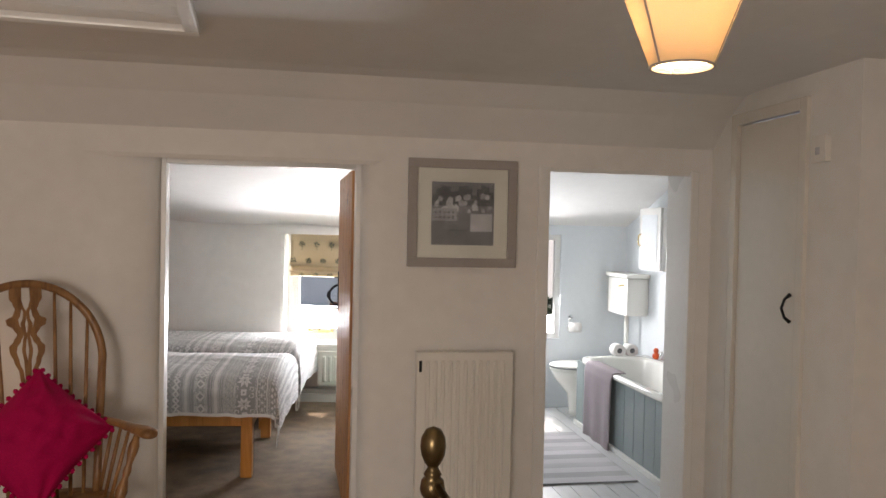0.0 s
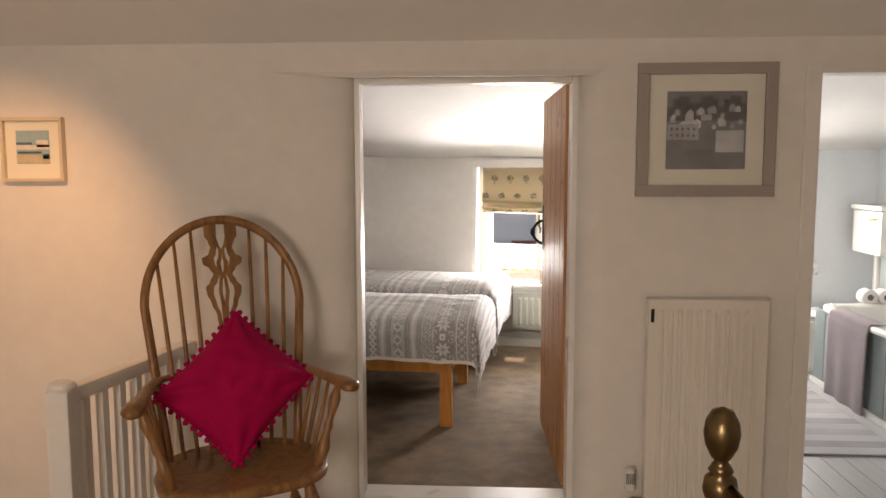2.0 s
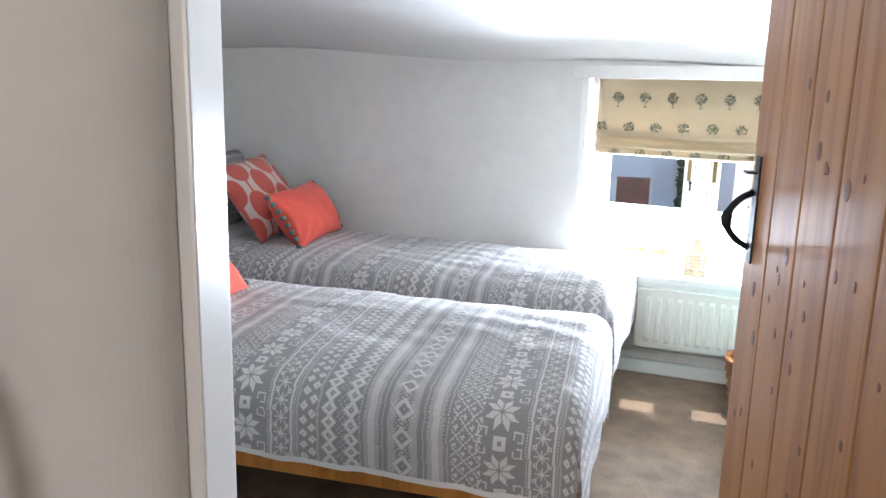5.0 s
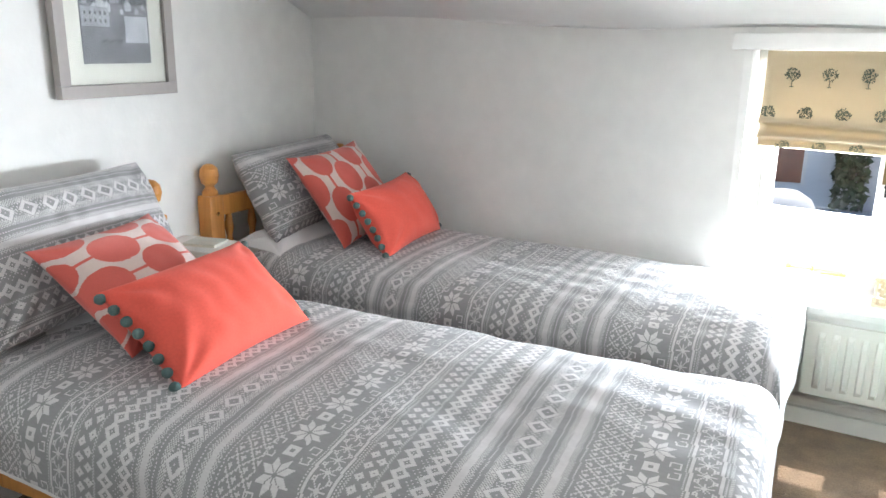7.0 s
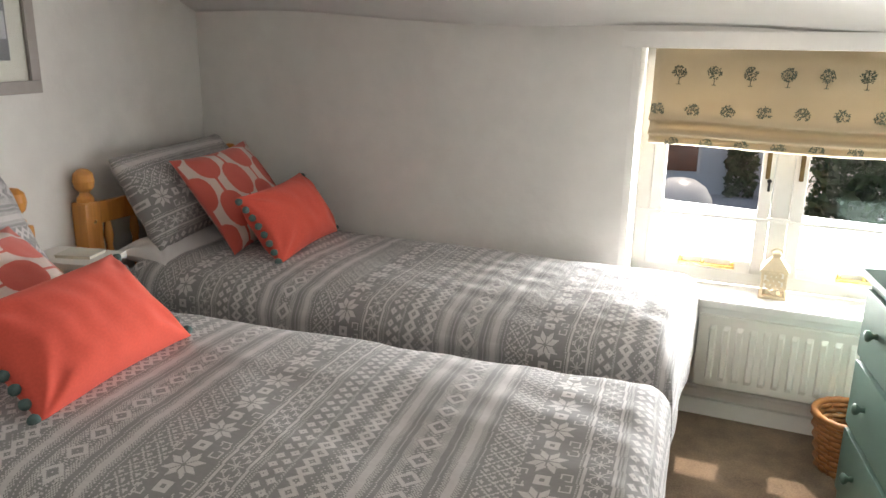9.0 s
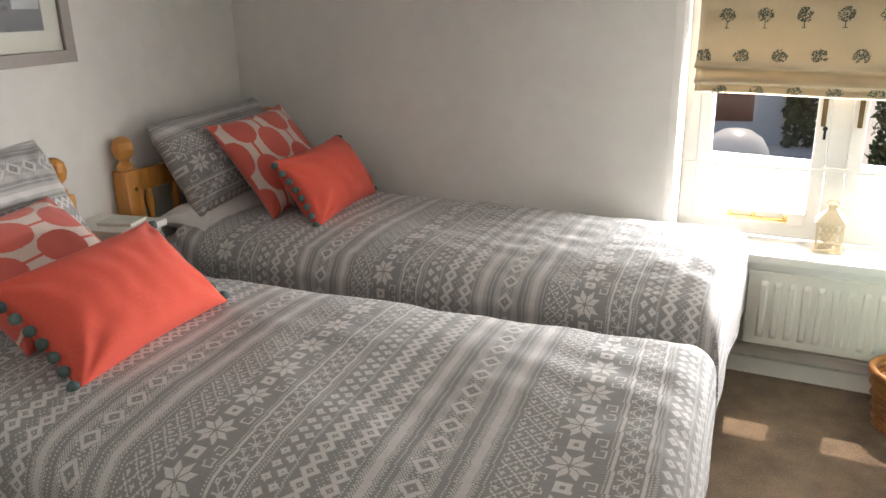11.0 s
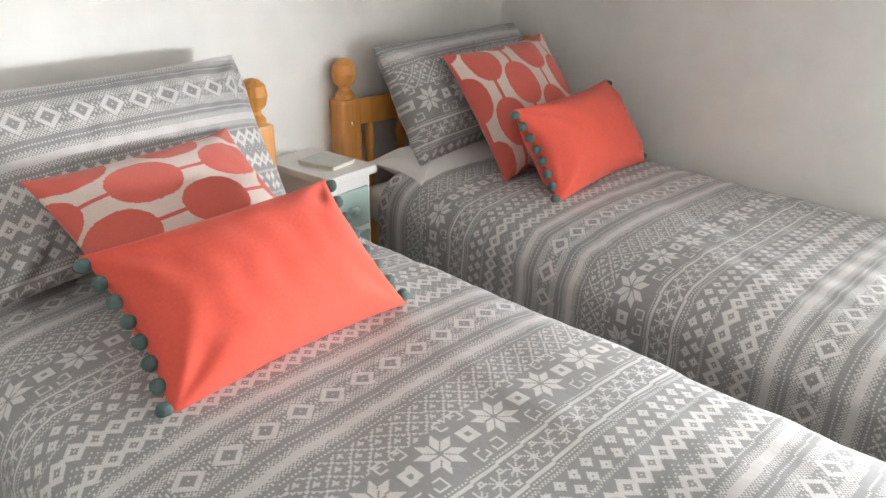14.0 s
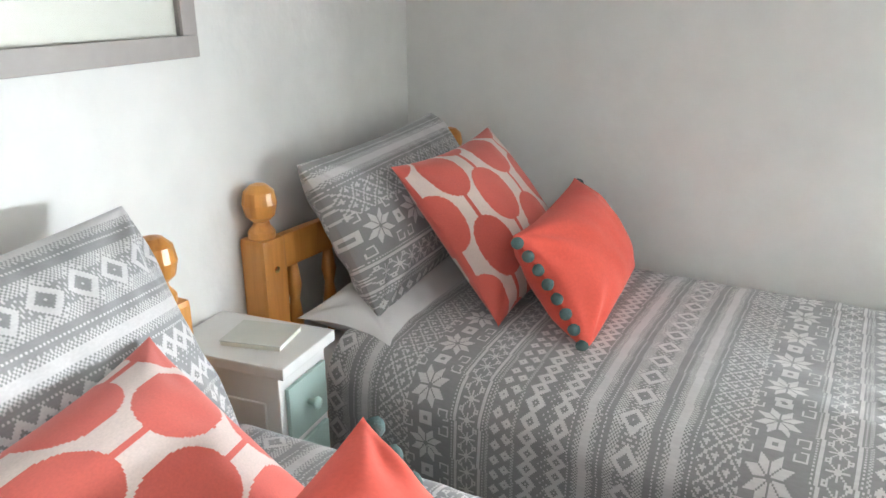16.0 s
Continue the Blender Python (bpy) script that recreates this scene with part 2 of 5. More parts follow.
# floors
bm = boxed(-1.50, 3.4, -2.4, FRAME_Y, LF - 0.25, LF)
box(bm, -3.3, -1.50, -2.4, 0.9, LF - 0.25, LF)
structure("floor_landing", bm, CARPET)
# plain bottom and sides added under the stairwell to stop light leaking in
bm = boxed(-3.3, -1.5, 0.9, 3.73, -2.7, -2.6)
structure("floor_stairwell_closure", bm, CARPET)
bm = boxed(-1.5, -1.4, 0.9, 3.73, -2.6, LF - 0.25)
box(bm, -3.3, -1.5, 0.8, 0.9, -2.6, LF - 0.25)
structure("wall_stairwell_closure", bm, PLASTER)
structure("floor_bedroom", boxed(HX - 0.2, 1.15, 3.97, 7.6, BF - 0.2, BF), CARPET_BED)

# wall with both doors, rounded plaster reveals
bm = bmesh.new()
left = [(-3.3, WALL_Y)] + [(-1.0 + 0.372 * math.sin(t * math.pi / 2), WALL_Y + 0.128 * (1 - math.cos(t * math.pi / 2)) ** 1.15) for t in np.linspace(0, 1, 32)] + [(-0.628, 3.857), (-0.686, 3.859), (-0.686, 3.97), (-3.3, 3.97)]
prism(bm, left, LF - 2.5, 2.25)
mid = [(0.376, 3.97), (0.376, 3.858), (0.326, 3.857), (0.328, WALL_Y + 0.11)] + arc(0.435, WALL_Y + 0.105, 0.105, 180, 270, 24) + [(1.215, WALL_Y), (1.215, 3.97)]
prism(bm, mid, LF - 0.1, 2.25)
prism(bm, [(2.055, WALL_Y), (2.152, WALL_Y), (2.152, 3.97), (2.055, 3.97)], LF - 0.1, 2.25)
structure("wall_doors", bm, PLASTER)
bm = bmesh.new()
sec = [(WALL_Y, 2.25), (WALL_Y, 1.82), (WALL_Y + 0.012, 1.80), (FRAME_Y + 0.06, 1.815), (3.97, 1.815), (3.97, 2.25)]
for x0, x1 in ((-1.0, 0.435), (1.215, 2.055)):
    a = [bm.verts.new((x0, y, z)) for y, z in sec]
    b = [bm.verts.new((x1, y, z)) for y, z in sec]
    bm.faces.new(a)
    bm.faces.new(b[::-1])
    for i in range(len(sec)):
        bm.faces.new((a[i], b[i], b[(i + 1) % len(sec)], a[(i + 1) % len(sec)]))
structure("wall_lintels", bm, PLASTER)

# landing ceiling: flat, then a steep slope down to the door wall
structure("ceiling_landing", boxed(-3.4, 3.5, -2.5, 3.45, 2.18, 2.4), PLASTER_SLOPE)
bm = bmesh.new()
sl = [(3.80, 1.925), (3.73, 1.94), (3.58, 2.08), (3.44, 2.17), (3.30, 2.182), (3.30, 2.5), (3.80, 2.5)]
a = [bm.verts.new((-3.35, y, z)) for y, z in sl]
b = [bm.verts.new((2.16, y, z)) for y, z in sl]
bm.faces.new(a)
bm.faces.new(b[::-1])
for i in range(len(sl)):
    bm.faces.new((a[i], b[i], b[(i + 1) % len(sl)], a[(i + 1) % len(sl)]))
structure("ceiling_slope", bm, PLASTER_SLOPE)

# outer landing walls
structure("wall_landing_west", boxed(-3.5, -3.3, -2.4, 3.97, -2.6, 2.3), PLASTER)
bm = bmesh.new()
box(bm, -3.3, -1.85, -2.4, -2.2, LF, 2.3)
box(bm, -0.75, 3.4, -2.4, -2.2, LF, 2.3)
box(bm, -1.85, -0.75, -2.4, -2.2, LF, 0.75)
box(bm, -1.85, -0.75, -2.4, -2.2, 1.95, 2.3)
structure("wall_landing_south", bm, PLASTER)
structure("wall_landing_east", boxed(3.4, 3.6, -2.4, 2.64, LF, 2.3), PLASTER)
structure("wall_landing_return", boxed(2.152, 3.4, 2.64, 2.78, LF, 2.3), PLASTER)

# bedroom walls
structure("wall_headboard", boxed(HX - 0.2, HX, 3.97, 7.8, BF - 0.2, 2.6), PLASTER)
structure("wall_bedroom_east", boxed(1.15, 1.20, 3.97, 7.8, BF - 0.2, 2.6), PLASTER)

WX0, WX1, WZ0, WZ1 = -0.135, 1.12, 0.47, 1.46   # window opening in the askew wall


def skew(bm, x0, x1, d0, d1, z0, z1):
    """A block between two x, at depths d0 to d1 behind the window wall's room face."""
    prism(bm, [(x0, wy(x0) + d0), (x1, wy(x1) + d0), (x1, wy(x1) + d1), (x0, wy(x0) + d1)], z0, z1)
    return bm


bm = bmesh.new()
# room face cut into cells with soft unevenness, with the opening left out
T = 0.45
skew(bm, HX - 0.02, WX0 - 0.05, 0, T, BF - 0.2, 2.1)
prism(bm, [(WX0 - 0.05, wy(WX0 - 0.05)), (WX0 - 0.02, wy(WX0) + 0.01), (WX0, wy(WX0) + 0.05), (WX0 + 0.03, wy(WX0) + T), (WX0 - 0.05, wy(WX0) + T)], BF - 0.2, 2.1)
skew(bm, WX1, 1.16, 0, T, BF - 0.2, 2.1)
skew(bm, WX0 - 0.01, WX1, 0, T, BF - 0.2, WZ0 - 0.04)
skew(bm, WX0 - 0.02, WX1, 0, T, WZ1, 2.1)
structure("wall_window", bm, PLASTER)

# bedroom ceiling: low at the window wall, rising to the door, slightly wavy
bm = bmesh.new()
NX, NY = 40, 30
grid = []
for j in range(NY + 1):
    row = []
    for i in range(NX + 1):
        x = HX - 0.05 + (1.2 - HX + 0.05) * i / NX
        y1 = wy(x) + 0.06
        y = 3.96 + (y1 - 3.96) * j / NY
        low = 1.595 - 0.030 * (x - HX) + 0.012 * math.sin(3.1 * x + 1.0)
        z = low + 0.24 * (y1 - y) - 0.03 * math.exp(-((y1 - y) / 0.25) ** 2) + 0.01 * noise.noise(Vector((x * 1.5, y * 1.5, 0)))
        row.append(bm.verts.new((x, y, z)))
    grid.append(row)
for j in range(NY):
    for i in range(NX):
        bm.faces.new((grid[j][i], grid[j][i + 1], grid[j + 1][i + 1], grid[j + 1][i]))
g = bmesh.ops.extrude_face_region(bm, geom=bm.faces[:])
for v in g["geom"]:
    if isinstance(v, bmesh.types.BMVert):
        v.co.z = 2.75
structure("ceiling_bedroom", bm, PLASTER_SLOPE, True)

# ---- bedroom door, frame and threshold ----
HINGE = Vector((0.300, 3.990, 0))
DOOR_ANGLE = 88.0
bm = boxed(-0.70, 0.37, FRAME_Y + 0.005, 3.99, LF - 0.05, BF + 0.02, bevel=0.006)
structure("threshold", bm, GLOSS_WHITE)
bm = bmesh.new()
box(bm, -0.684, -0.605, FRAME_Y, 3.95, BF, 1.813, bevel=0.005)
box(bm, 0.30, 0.374, FRAME_Y, 3.985, BF, 1.813, bevel=0.005)
box(bm, -0.605, 0.30, FRAME_Y, 3.95, 1.785, 1.813, bevel=0.005)
structure("door_frame", bm, GLOSS_WHITE)

door = thing("plank_door", "open knotty pine plank door with black iron latch", "door", at=pose(HINGE.x, HINGE.y, BF, 0, 0, 180 - DOOR_ANGLE))
# local: x from the hinge to the latch edge, landing face towards +y
LEAF_W, LEAF_H = 0.925, 1.865
seams = [0.0, 0.155, 0.345, 0.535, 0.725, LEAF_W]
for x0, x1 in zip(seams, seams[1:]):
    b = boxed(x0 + 0.0045, x1 - 0.0045, -0.012, 0.012, 0.03 + 0.006 * random.random(), LEAF_H, bevel=0.004)
    part("plank", b, PINE_DOOR, door)
# one dark sheet across the leaf, visible only through the plank seams
part("tongue_strip", boxed(0.02, LEAF_W - 0.02, -0.010, 0.002, 0.045, LEAF_H - 0.01), GROOVE, door)
for z in (0.28, 0.95, 1.60):
    part("ledge", boxed(0.03, LEAF_W - 0.04, -0.040, -0.013, z - 0.06, z + 0.06, bevel=0.006), PINE_DOOR, door)
rng = random.Random(5)
for k in range(66):
    s = rng.randrange(5)
    x = seams[s] + (seams[s + 1] - seams[s]) * rng.uniform(0.15, 0.85)
    z = rng.uniform(0.08, LEAF_H - 0.05)
    r = rng.choice((0.006, 0.008, 0.010, 0.015))
    b = bmesh.new()
    lathe(b, [(r, 0), (r * 0.9, 0.0012), (r * 0.4, 0.0016)], 10, Matrix.Translation((x, 0.0115, z)) @ Matrix.Diagonal((1, 1, 1.3, 1)) @ pose(0, 0, 0, -90))
    part("knot", b, KNOT, door)


def door_latch():
    x, z = LEAF_W - 0.062, 1.165
    b = boxed(x - 0.021, x + 0.021, 0.012, 0.017, z - 0.125, z + 0.125, bevel=0.002)
    plate = part("latch_plate", b, IRON, door, "black iron latch plate")
    b = bmesh.new()
    pts = [(x + 0.008, 0.017 + 0.055 * math.sin(math.pi * i / 12) ** 0.7, z + 0.04 - 0.13 * i / 12) for i in range(13)]
    tube(b, pts, [0.008 if i not in (5, 6, 7) else 0.0125 for i in range(13)], 10)
    part("pull_handle", b, IRON, plate, "curved black iron pull", True)
    b = boxed(x - 0.012, x + 0.03, 0.017, 0.04, z + 0.083, z + 0.089, bevel=0.002)
    part("thumb_lever", b, IRON, plate)
    b = boxed(x + 0.03, LEAF_W + 0.025, -0.03, -0.018, z + 0.08, z + 0.10, bevel=0.002)
    part("latch_bar", b, IRON, door)


door_latch()

# ---- patterned cloth ----
GREY, PALE = np.array((0.27, 0.265, 0.26)), np.array((0.61, 0.585, 0.575))


CELL = 0.00364   # one stitch; 200 stitches to a repeat along the bed, 38 across


def fair_isle(u, v):
    """How much pale yarn shows: bands along u, motifs repeating along v; both in metres."""
    i, j = np.floor(u / CELL).astype(int) % 200, np.floor(v / CELL).astype(int) + 152
    out = np.zeros(i.shape)

    def rows(a, b):
        return (i >= a) & (i < b)

    def dots(a, n=2):
        out[rows(a, a + 1) & (j % n == 0)] = 1

    def speckle(a, b):
        out[rows(a, b) & ((i + j) % 2 == 0)] = 0.8
    # eight-petalled snowflakes with split petals, square rings between them, open hooks beyond
    p = j % 38 - 19
    q = np.where(i > 100, i - 200, i)
    r1, r2 = np.abs(p), np.abs(q)
    big, small = np.maximum(r1, r2), np.minimum(r1, r2)
    petal = (small >= 1) & (small <= 5) & (big >= small + 1) & (big <= small + 6) & (big < 12)
    ring = np.maximum(np.abs(r1 - 19), r2)
    square = (ring >= 2) & (ring <= 4)
    hook = np.maximum(np.abs(r1 - 14), np.abs(r2 - 13))
    hook = (hook == 3) & ~((r1 > 15) & (r2 < 13))
    out[(r2 < 17) & (petal | square | hook)] = 1
    # two lines with a braid of small crosses between
    dots(19), dots(41)
    out[rows(21, 23) | rows(38, 40)] = 0.95
    a, b = np.abs(i - 30), np.abs(j % 12 - 6)
    out[rows(24, 37) & (((np.abs(a - b) < 1) & (a < 6)) | ((b == 0) & (a < 6)) | ((a == 0) & (b < 5)) | ((a == 4) & (b > 3)) | ((a == 6) & (b > 4)))] = 0.95
    # pairs of small diamonds between speckled lines
    speckle(43, 45), speckle(60, 62)
    for cx, off in ((49, 0), (56, 5)):
        d = np.abs(i - cx) + np.abs((j + off) % 10 - 5)
        out[rows(45, 60) & (d >= 1) & (d <= 3)] = 1
    # two scalloped chains of lozenges, dotted zigzags between
    tri = np.abs(j % 10 - 5)
    for cx in (70, 88):
        d = np.abs(i - cx) + tri
        out[rows(cx - 8, cx + 9) & (((d >= 3) & (d <= 6)) | (d == 0))] = 1
    for off in (77, 81):
        out[(i == off + 5 - tri) & (j % 2 == 0) & rows(77, 88)] = 0.9
    # soft stripes: a solid middle fading into speckle
    for cx in (104, 153):
        dots(cx - 9), dots(cx + 9)
        n = np.abs(i - cx)
        out[n < 3] = 0.9
        out[(n >= 3) & (n < 6) & ((i + j) % 2 == 0)] = 0.9
        out[(n == 6) & (j % 3 == 0)] = 0.8
    # chain of large diamonds with dotted crossings
    di = np.abs(i - 128)
    d, e = di + np.abs(j % 20 - 10), di + np.abs((j + 10) % 20 - 10)
    out[rows(117, 140) & (((d >= 5) & (d <= 8)) | (d == 0))] = 1
    out[rows(117, 140) & (((e == 4) | (d == 11)) & (j % 2 == 0) & (di < 11) | ((e > 4) & (d > 8) & (di > 5) & ((i + j) % 2 == 0)) | (e == 0))] = 0.9
    # stepped lattice before the snowflakes
    f, g = (i + j) % 12, (i - j) % 12
    out[rows(165, 187) & ((((f < 2) | (g < 2)) & ((i // 2 + j // 2) % 2 == 0)) | ((np.abs(f - 6) < 2) & (np.abs(g - 6) < 2)) | ((f == 4) & (g > 3) & (g < 9)))] = 0.9
    return out


def grid_mesh(name, P, col, material, parent=None, label="", closed=False):
    """A quad sheet from an (n, m, 3) array of places with an (n-1, m-1, 3) array of face colours."""
    n, m = P.shape[:2]
    idx = np.arange(n * m).reshape(n, m)
    q = np.stack((idx[:-1, :-1], idx[1:, :-1], idx[1:, 1:], idx[:-1, 1:]), -1).reshape(-1, 4)
    me = bpy.data.meshes.new(name)
    me.vertices.add(n * m)
    me.vertices.foreach_set("co", P.reshape(-1))
    me.loops.add(q.size)
    me.loops.foreach_set("vertex_index", q.reshape(-1).astype(np.int32))
    me.polygons.add(len(q))
    me.polygons.foreach_set("loop_start", np.arange(0, q.size, 4, dtype=np.int32))
    me.polygons.foreach_set("use_smooth", np.ones(len(q), dtype=bool))
    me.update(calc_edges=True)
    if col is not None:
        a = me.attributes.new("weave", "FLOAT_COLOR", "FACE")
        a.data.foreach_set("color", np.concatenate((col.reshape(-1, 3), np.ones((len(q), 1))), 1).astype(np.float32).reshape(-1))
    me.materials.append(material)
    ob = new(name, me)
    if parent:
        ob.parent = parent
    if label:
        ob["label"] = label
    return ob


def smooth_noise(u, v, scale, seed):
    """Soft value noise on arrays, from a sum of turned waves."""
    r = np.random.RandomState(seed)
    out = np.zeros_like(u)
    for k in range(14):
        a, ph, f = r.uniform(0, 2 * np.pi), r.uniform(0, 2 * np.pi), scale * r.uniform(0.5, 1.6)
        out += np.sin(f * (u * np.cos(a) + v * np.sin(a)) + ph + 0.8 * np.sin(f * 0.6 * (v * np.cos(a) - u * np.sin(a)) + ph * 2))
    return out / 14


def pattern_colour(u, v):
    w = fair_isle(u, v)[..., None]
    return GREY * (1 - w) + PALE * w


def duvet(name, at, u0, u1, half_near, half_far, top, seed, shift, far_drop=0.10, near_drop=0.30, lean=0.0):
    """Quilt over a bed; local u from the head to the foot, v across (near side negative)."""
    c = CELL
    R = 0.085
    un = int((u1 - u0 + 0.30) / c)
    lo, hi = -half_near - near_drop, half_far + far_drop
    vn = int((hi - lo) / c)
    U, V = np.meshgrid(u0 + np.arange(un + 1) * c, lo + np.arange(vn + 1) * c, indexing="ij")

    def fold(s, edge):
        """Arc length past the edge turned into (out, down)."""
        e = np.maximum(s - (edge - R), 0)
        a = np.minimum(e / R, np.pi / 2)
        over = np.maximum(e - R * np.pi / 2, 0)
        return np.minimum(s, edge - R) + R * np.sin(a), R * (1 - np.cos(a)) + over
    fu, du = fold(U, u1)
    fv1, dv1 = fold(V, half_far)
    fv2, dv2 = fold(-V, half_near)
    fv = np.where(V > 0, fv1, -fv2)
    dv = np.where(V > 0, dv1, dv2)
    rim = np.clip(1 - np.minimum(np.minimum(half_far - V, half_near + V), u1 - U) / 0.16, 0, 1)
    crown = 0.040 * (1 - np.clip(np.abs(V) / half_near, 0, 1) ** 3.5)
    ruck = 0.013 * smooth_noise(U, V, 9, seed) + 0.006 * smooth_noise(U * 1.0, V * 2.0, 20, seed + 1) + 0.0012 * smooth_noise(U * 2, V, 55, seed + 2) + rim * (0.008 * smooth_noise(U, V, 30, seed + 5) + 0.004 * smooth_noise(U, V, 60, seed + 6))
    Z = top + crown + ruck - np.maximum(du, dv) - 0.35 * np.minimum(du, dv)
    out = 0.018 * smooth_noise(U, V, 14, seed + 3) * np.clip(np.maximum(du, dv) / 0.1, 0, 1) + 0.012 * np.clip(np.maximum(du, dv) / 0.2, 0, 1)
    X = fu + out * (du > dv)
    Y = fv + np.sign(V) * out * (dv >= du) * np.where(V > 0, 0.2, 1.0)
    P = np.stack((X, Y, Z), -1)
    Um, Vm = U[:-1, :-1] + c / 2, V[:-1, :-1] + c / 2
    drift = 0.007 * smooth_noise(Um, Vm, 6, seed + 9)
    col = pattern_colour(Um + shift + lean * Vm + drift, Vm)
    ob = thing(name, "", "duvet", "twin duvets", at)
    grid_mesh("cover", P.astype(np.float32), col, KNIT, ob)
    # plain lining a little inside the cover, coarser
    Q = P[::4, ::4].copy()
    Q[..., 2] -= 0.022
    Q[..., 0] -= 0.010 * (du[::4, ::4] > 0.02)
    Q[..., 1] -= 0.010 * np.sign(V[::4, ::4]) * (dv[::4, ::4] > 0.02)
    grid_mesh("lining", Q.astype(np.float32), None, LINEN, ob, "plain white lining")
    return ob


def cushion(name, bl, br, tl, thick, material, label, group="", colour=None, seed=0, parent=None, cell=0.007, wrinkle=0.004, dip=0.10, puff=0.62):
    """A stuffed cover between three of its corners; colour(a, b) gives face colours from metres along and up."""
    bl, br, tl = Vector(bl), Vector(br), Vector(tl)
    ex, ey = br - bl, tl - bl
    w, h = ex.length, ey.length
    ex.normalize()
    nz = ex.cross(ey).normalized()
    ey = nz.cross(ex)
    n, m = max(8, int(w / cell)), max(8, int(h / cell))
    A, B = np.meshgrid(np.linspace(-1, 1, n + 1), np.linspace(-1, 1, m + 1), indexing="ij")
    prof = (np.clip(1 - np.abs(A) ** 2.4, 0, 1) * np.clip(1 - np.abs(B) ** 2.4, 0, 1)) ** puff
    pinch_x = 1 - dip * (1 - np.abs(B) ** 2) * np.abs(A) ** 3
    pinch_y = 1 - dip * (1 - np.abs(A) ** 2) * np.abs(B) ** 3
    X, Y = A * w / 2 * pinch_x, B * h / 2 * pinch_y
    wr = wrinkle * smooth_noise(A * w, B * h, 30, seed + 11) * prof
    for ca in (-1, 1):       # creases fanning out of the corners
        for cb in (-1, 1):
            da, db = (A - ca) * w / 2, (B - cb) * h / 2
            r = np.sqrt(da ** 2 + db ** 2)
            wr += wrinkle * 0.9 * np.sin(9 * np.arctan2(np.abs(db), np.abs(da)) + seed) * np.exp(-((r - 0.09) / 0.06) ** 2) * prof ** 0.5
    front = np.stack((X, Y, prof * thick / 2 + wr), -1)
    back = np.stack((X, Y, -prof * thick / 2 + wr), -1)[::-1]
    P = np.concatenate((front, back), 0)
    col = None
    if colour is not None:
        am = (A[:-1, :-1] + 1) / 2 * w + w / n / 2
        bmid = (B[:-1, :-1] + 1) / 2 * h + h / m / 2
        cf = colour(am, bmid)
        col = np.concatenate((cf, cf[:1], cf[::-1]), 0)
    ob = grid_mesh(name, P.astype(np.float32), col, material)
    R = Matrix((ex, ey, nz)).transposed().to_4x4()
    ob.matrix_basis = Matrix.Translation(bl + ex * w / 2 + ey * h / 2) @ R
    tagged(ob, label, name, group)
    return ob, w, h


CORAL_PRINT, CREAM_PRINT = np.array((0.56, 0.10, 0.072)), np.array((0.62, 0.50, 0.45))


def leaf_print(a, b):
    """Coral rounded leaves strung on thin stems, each row shifted by half, on a cream ground."""
    P, S = 0.240, 0.100
    mid = np.floor(b / S + 0.5)
    hit = np.zeros(a.shape, bool)
    for step in (-1, 0, 1):
        row = mid + step
        y = (b - row * S) / P
        x = ((a + row * P * 0.5 + 0.05) / P % 1) - 0.5
        leaf = (np.abs(x) / 0.36) ** 2.3 + (np.abs(y + 0.12 * x * np.abs(x)) / 0.238) ** 2.0 < 1
        hit |= leaf | (np.abs(y) < 0.022)
    return np.where(hit[..., None], CORAL_PRINT, CREAM_PRINT)


def pompoms(parent, w, h, side, count=8, r=0.0155):
    for k in range(count):
        t = -h / 2 + h * (k + 0.5) / count
        b = bmesh.new()
        bmesh.ops.create_icosphere(b, subdivisions=2, radius=r)
        for v in b.verts:
            v.co *= 1 + 0.12 * noise.noise(v.co * 200 + Vector((k, 0, 0)))
        bmesh.ops.translate(b, vec=(side * (w / 2 + 0.008) * (1 - 0.10 * (1 - (2 * t / h) ** 2)), t, 0.0), verts=b.verts)
        part("pompom", b, TEAL_WOOL, parent, "teal grey wool pompom", True)


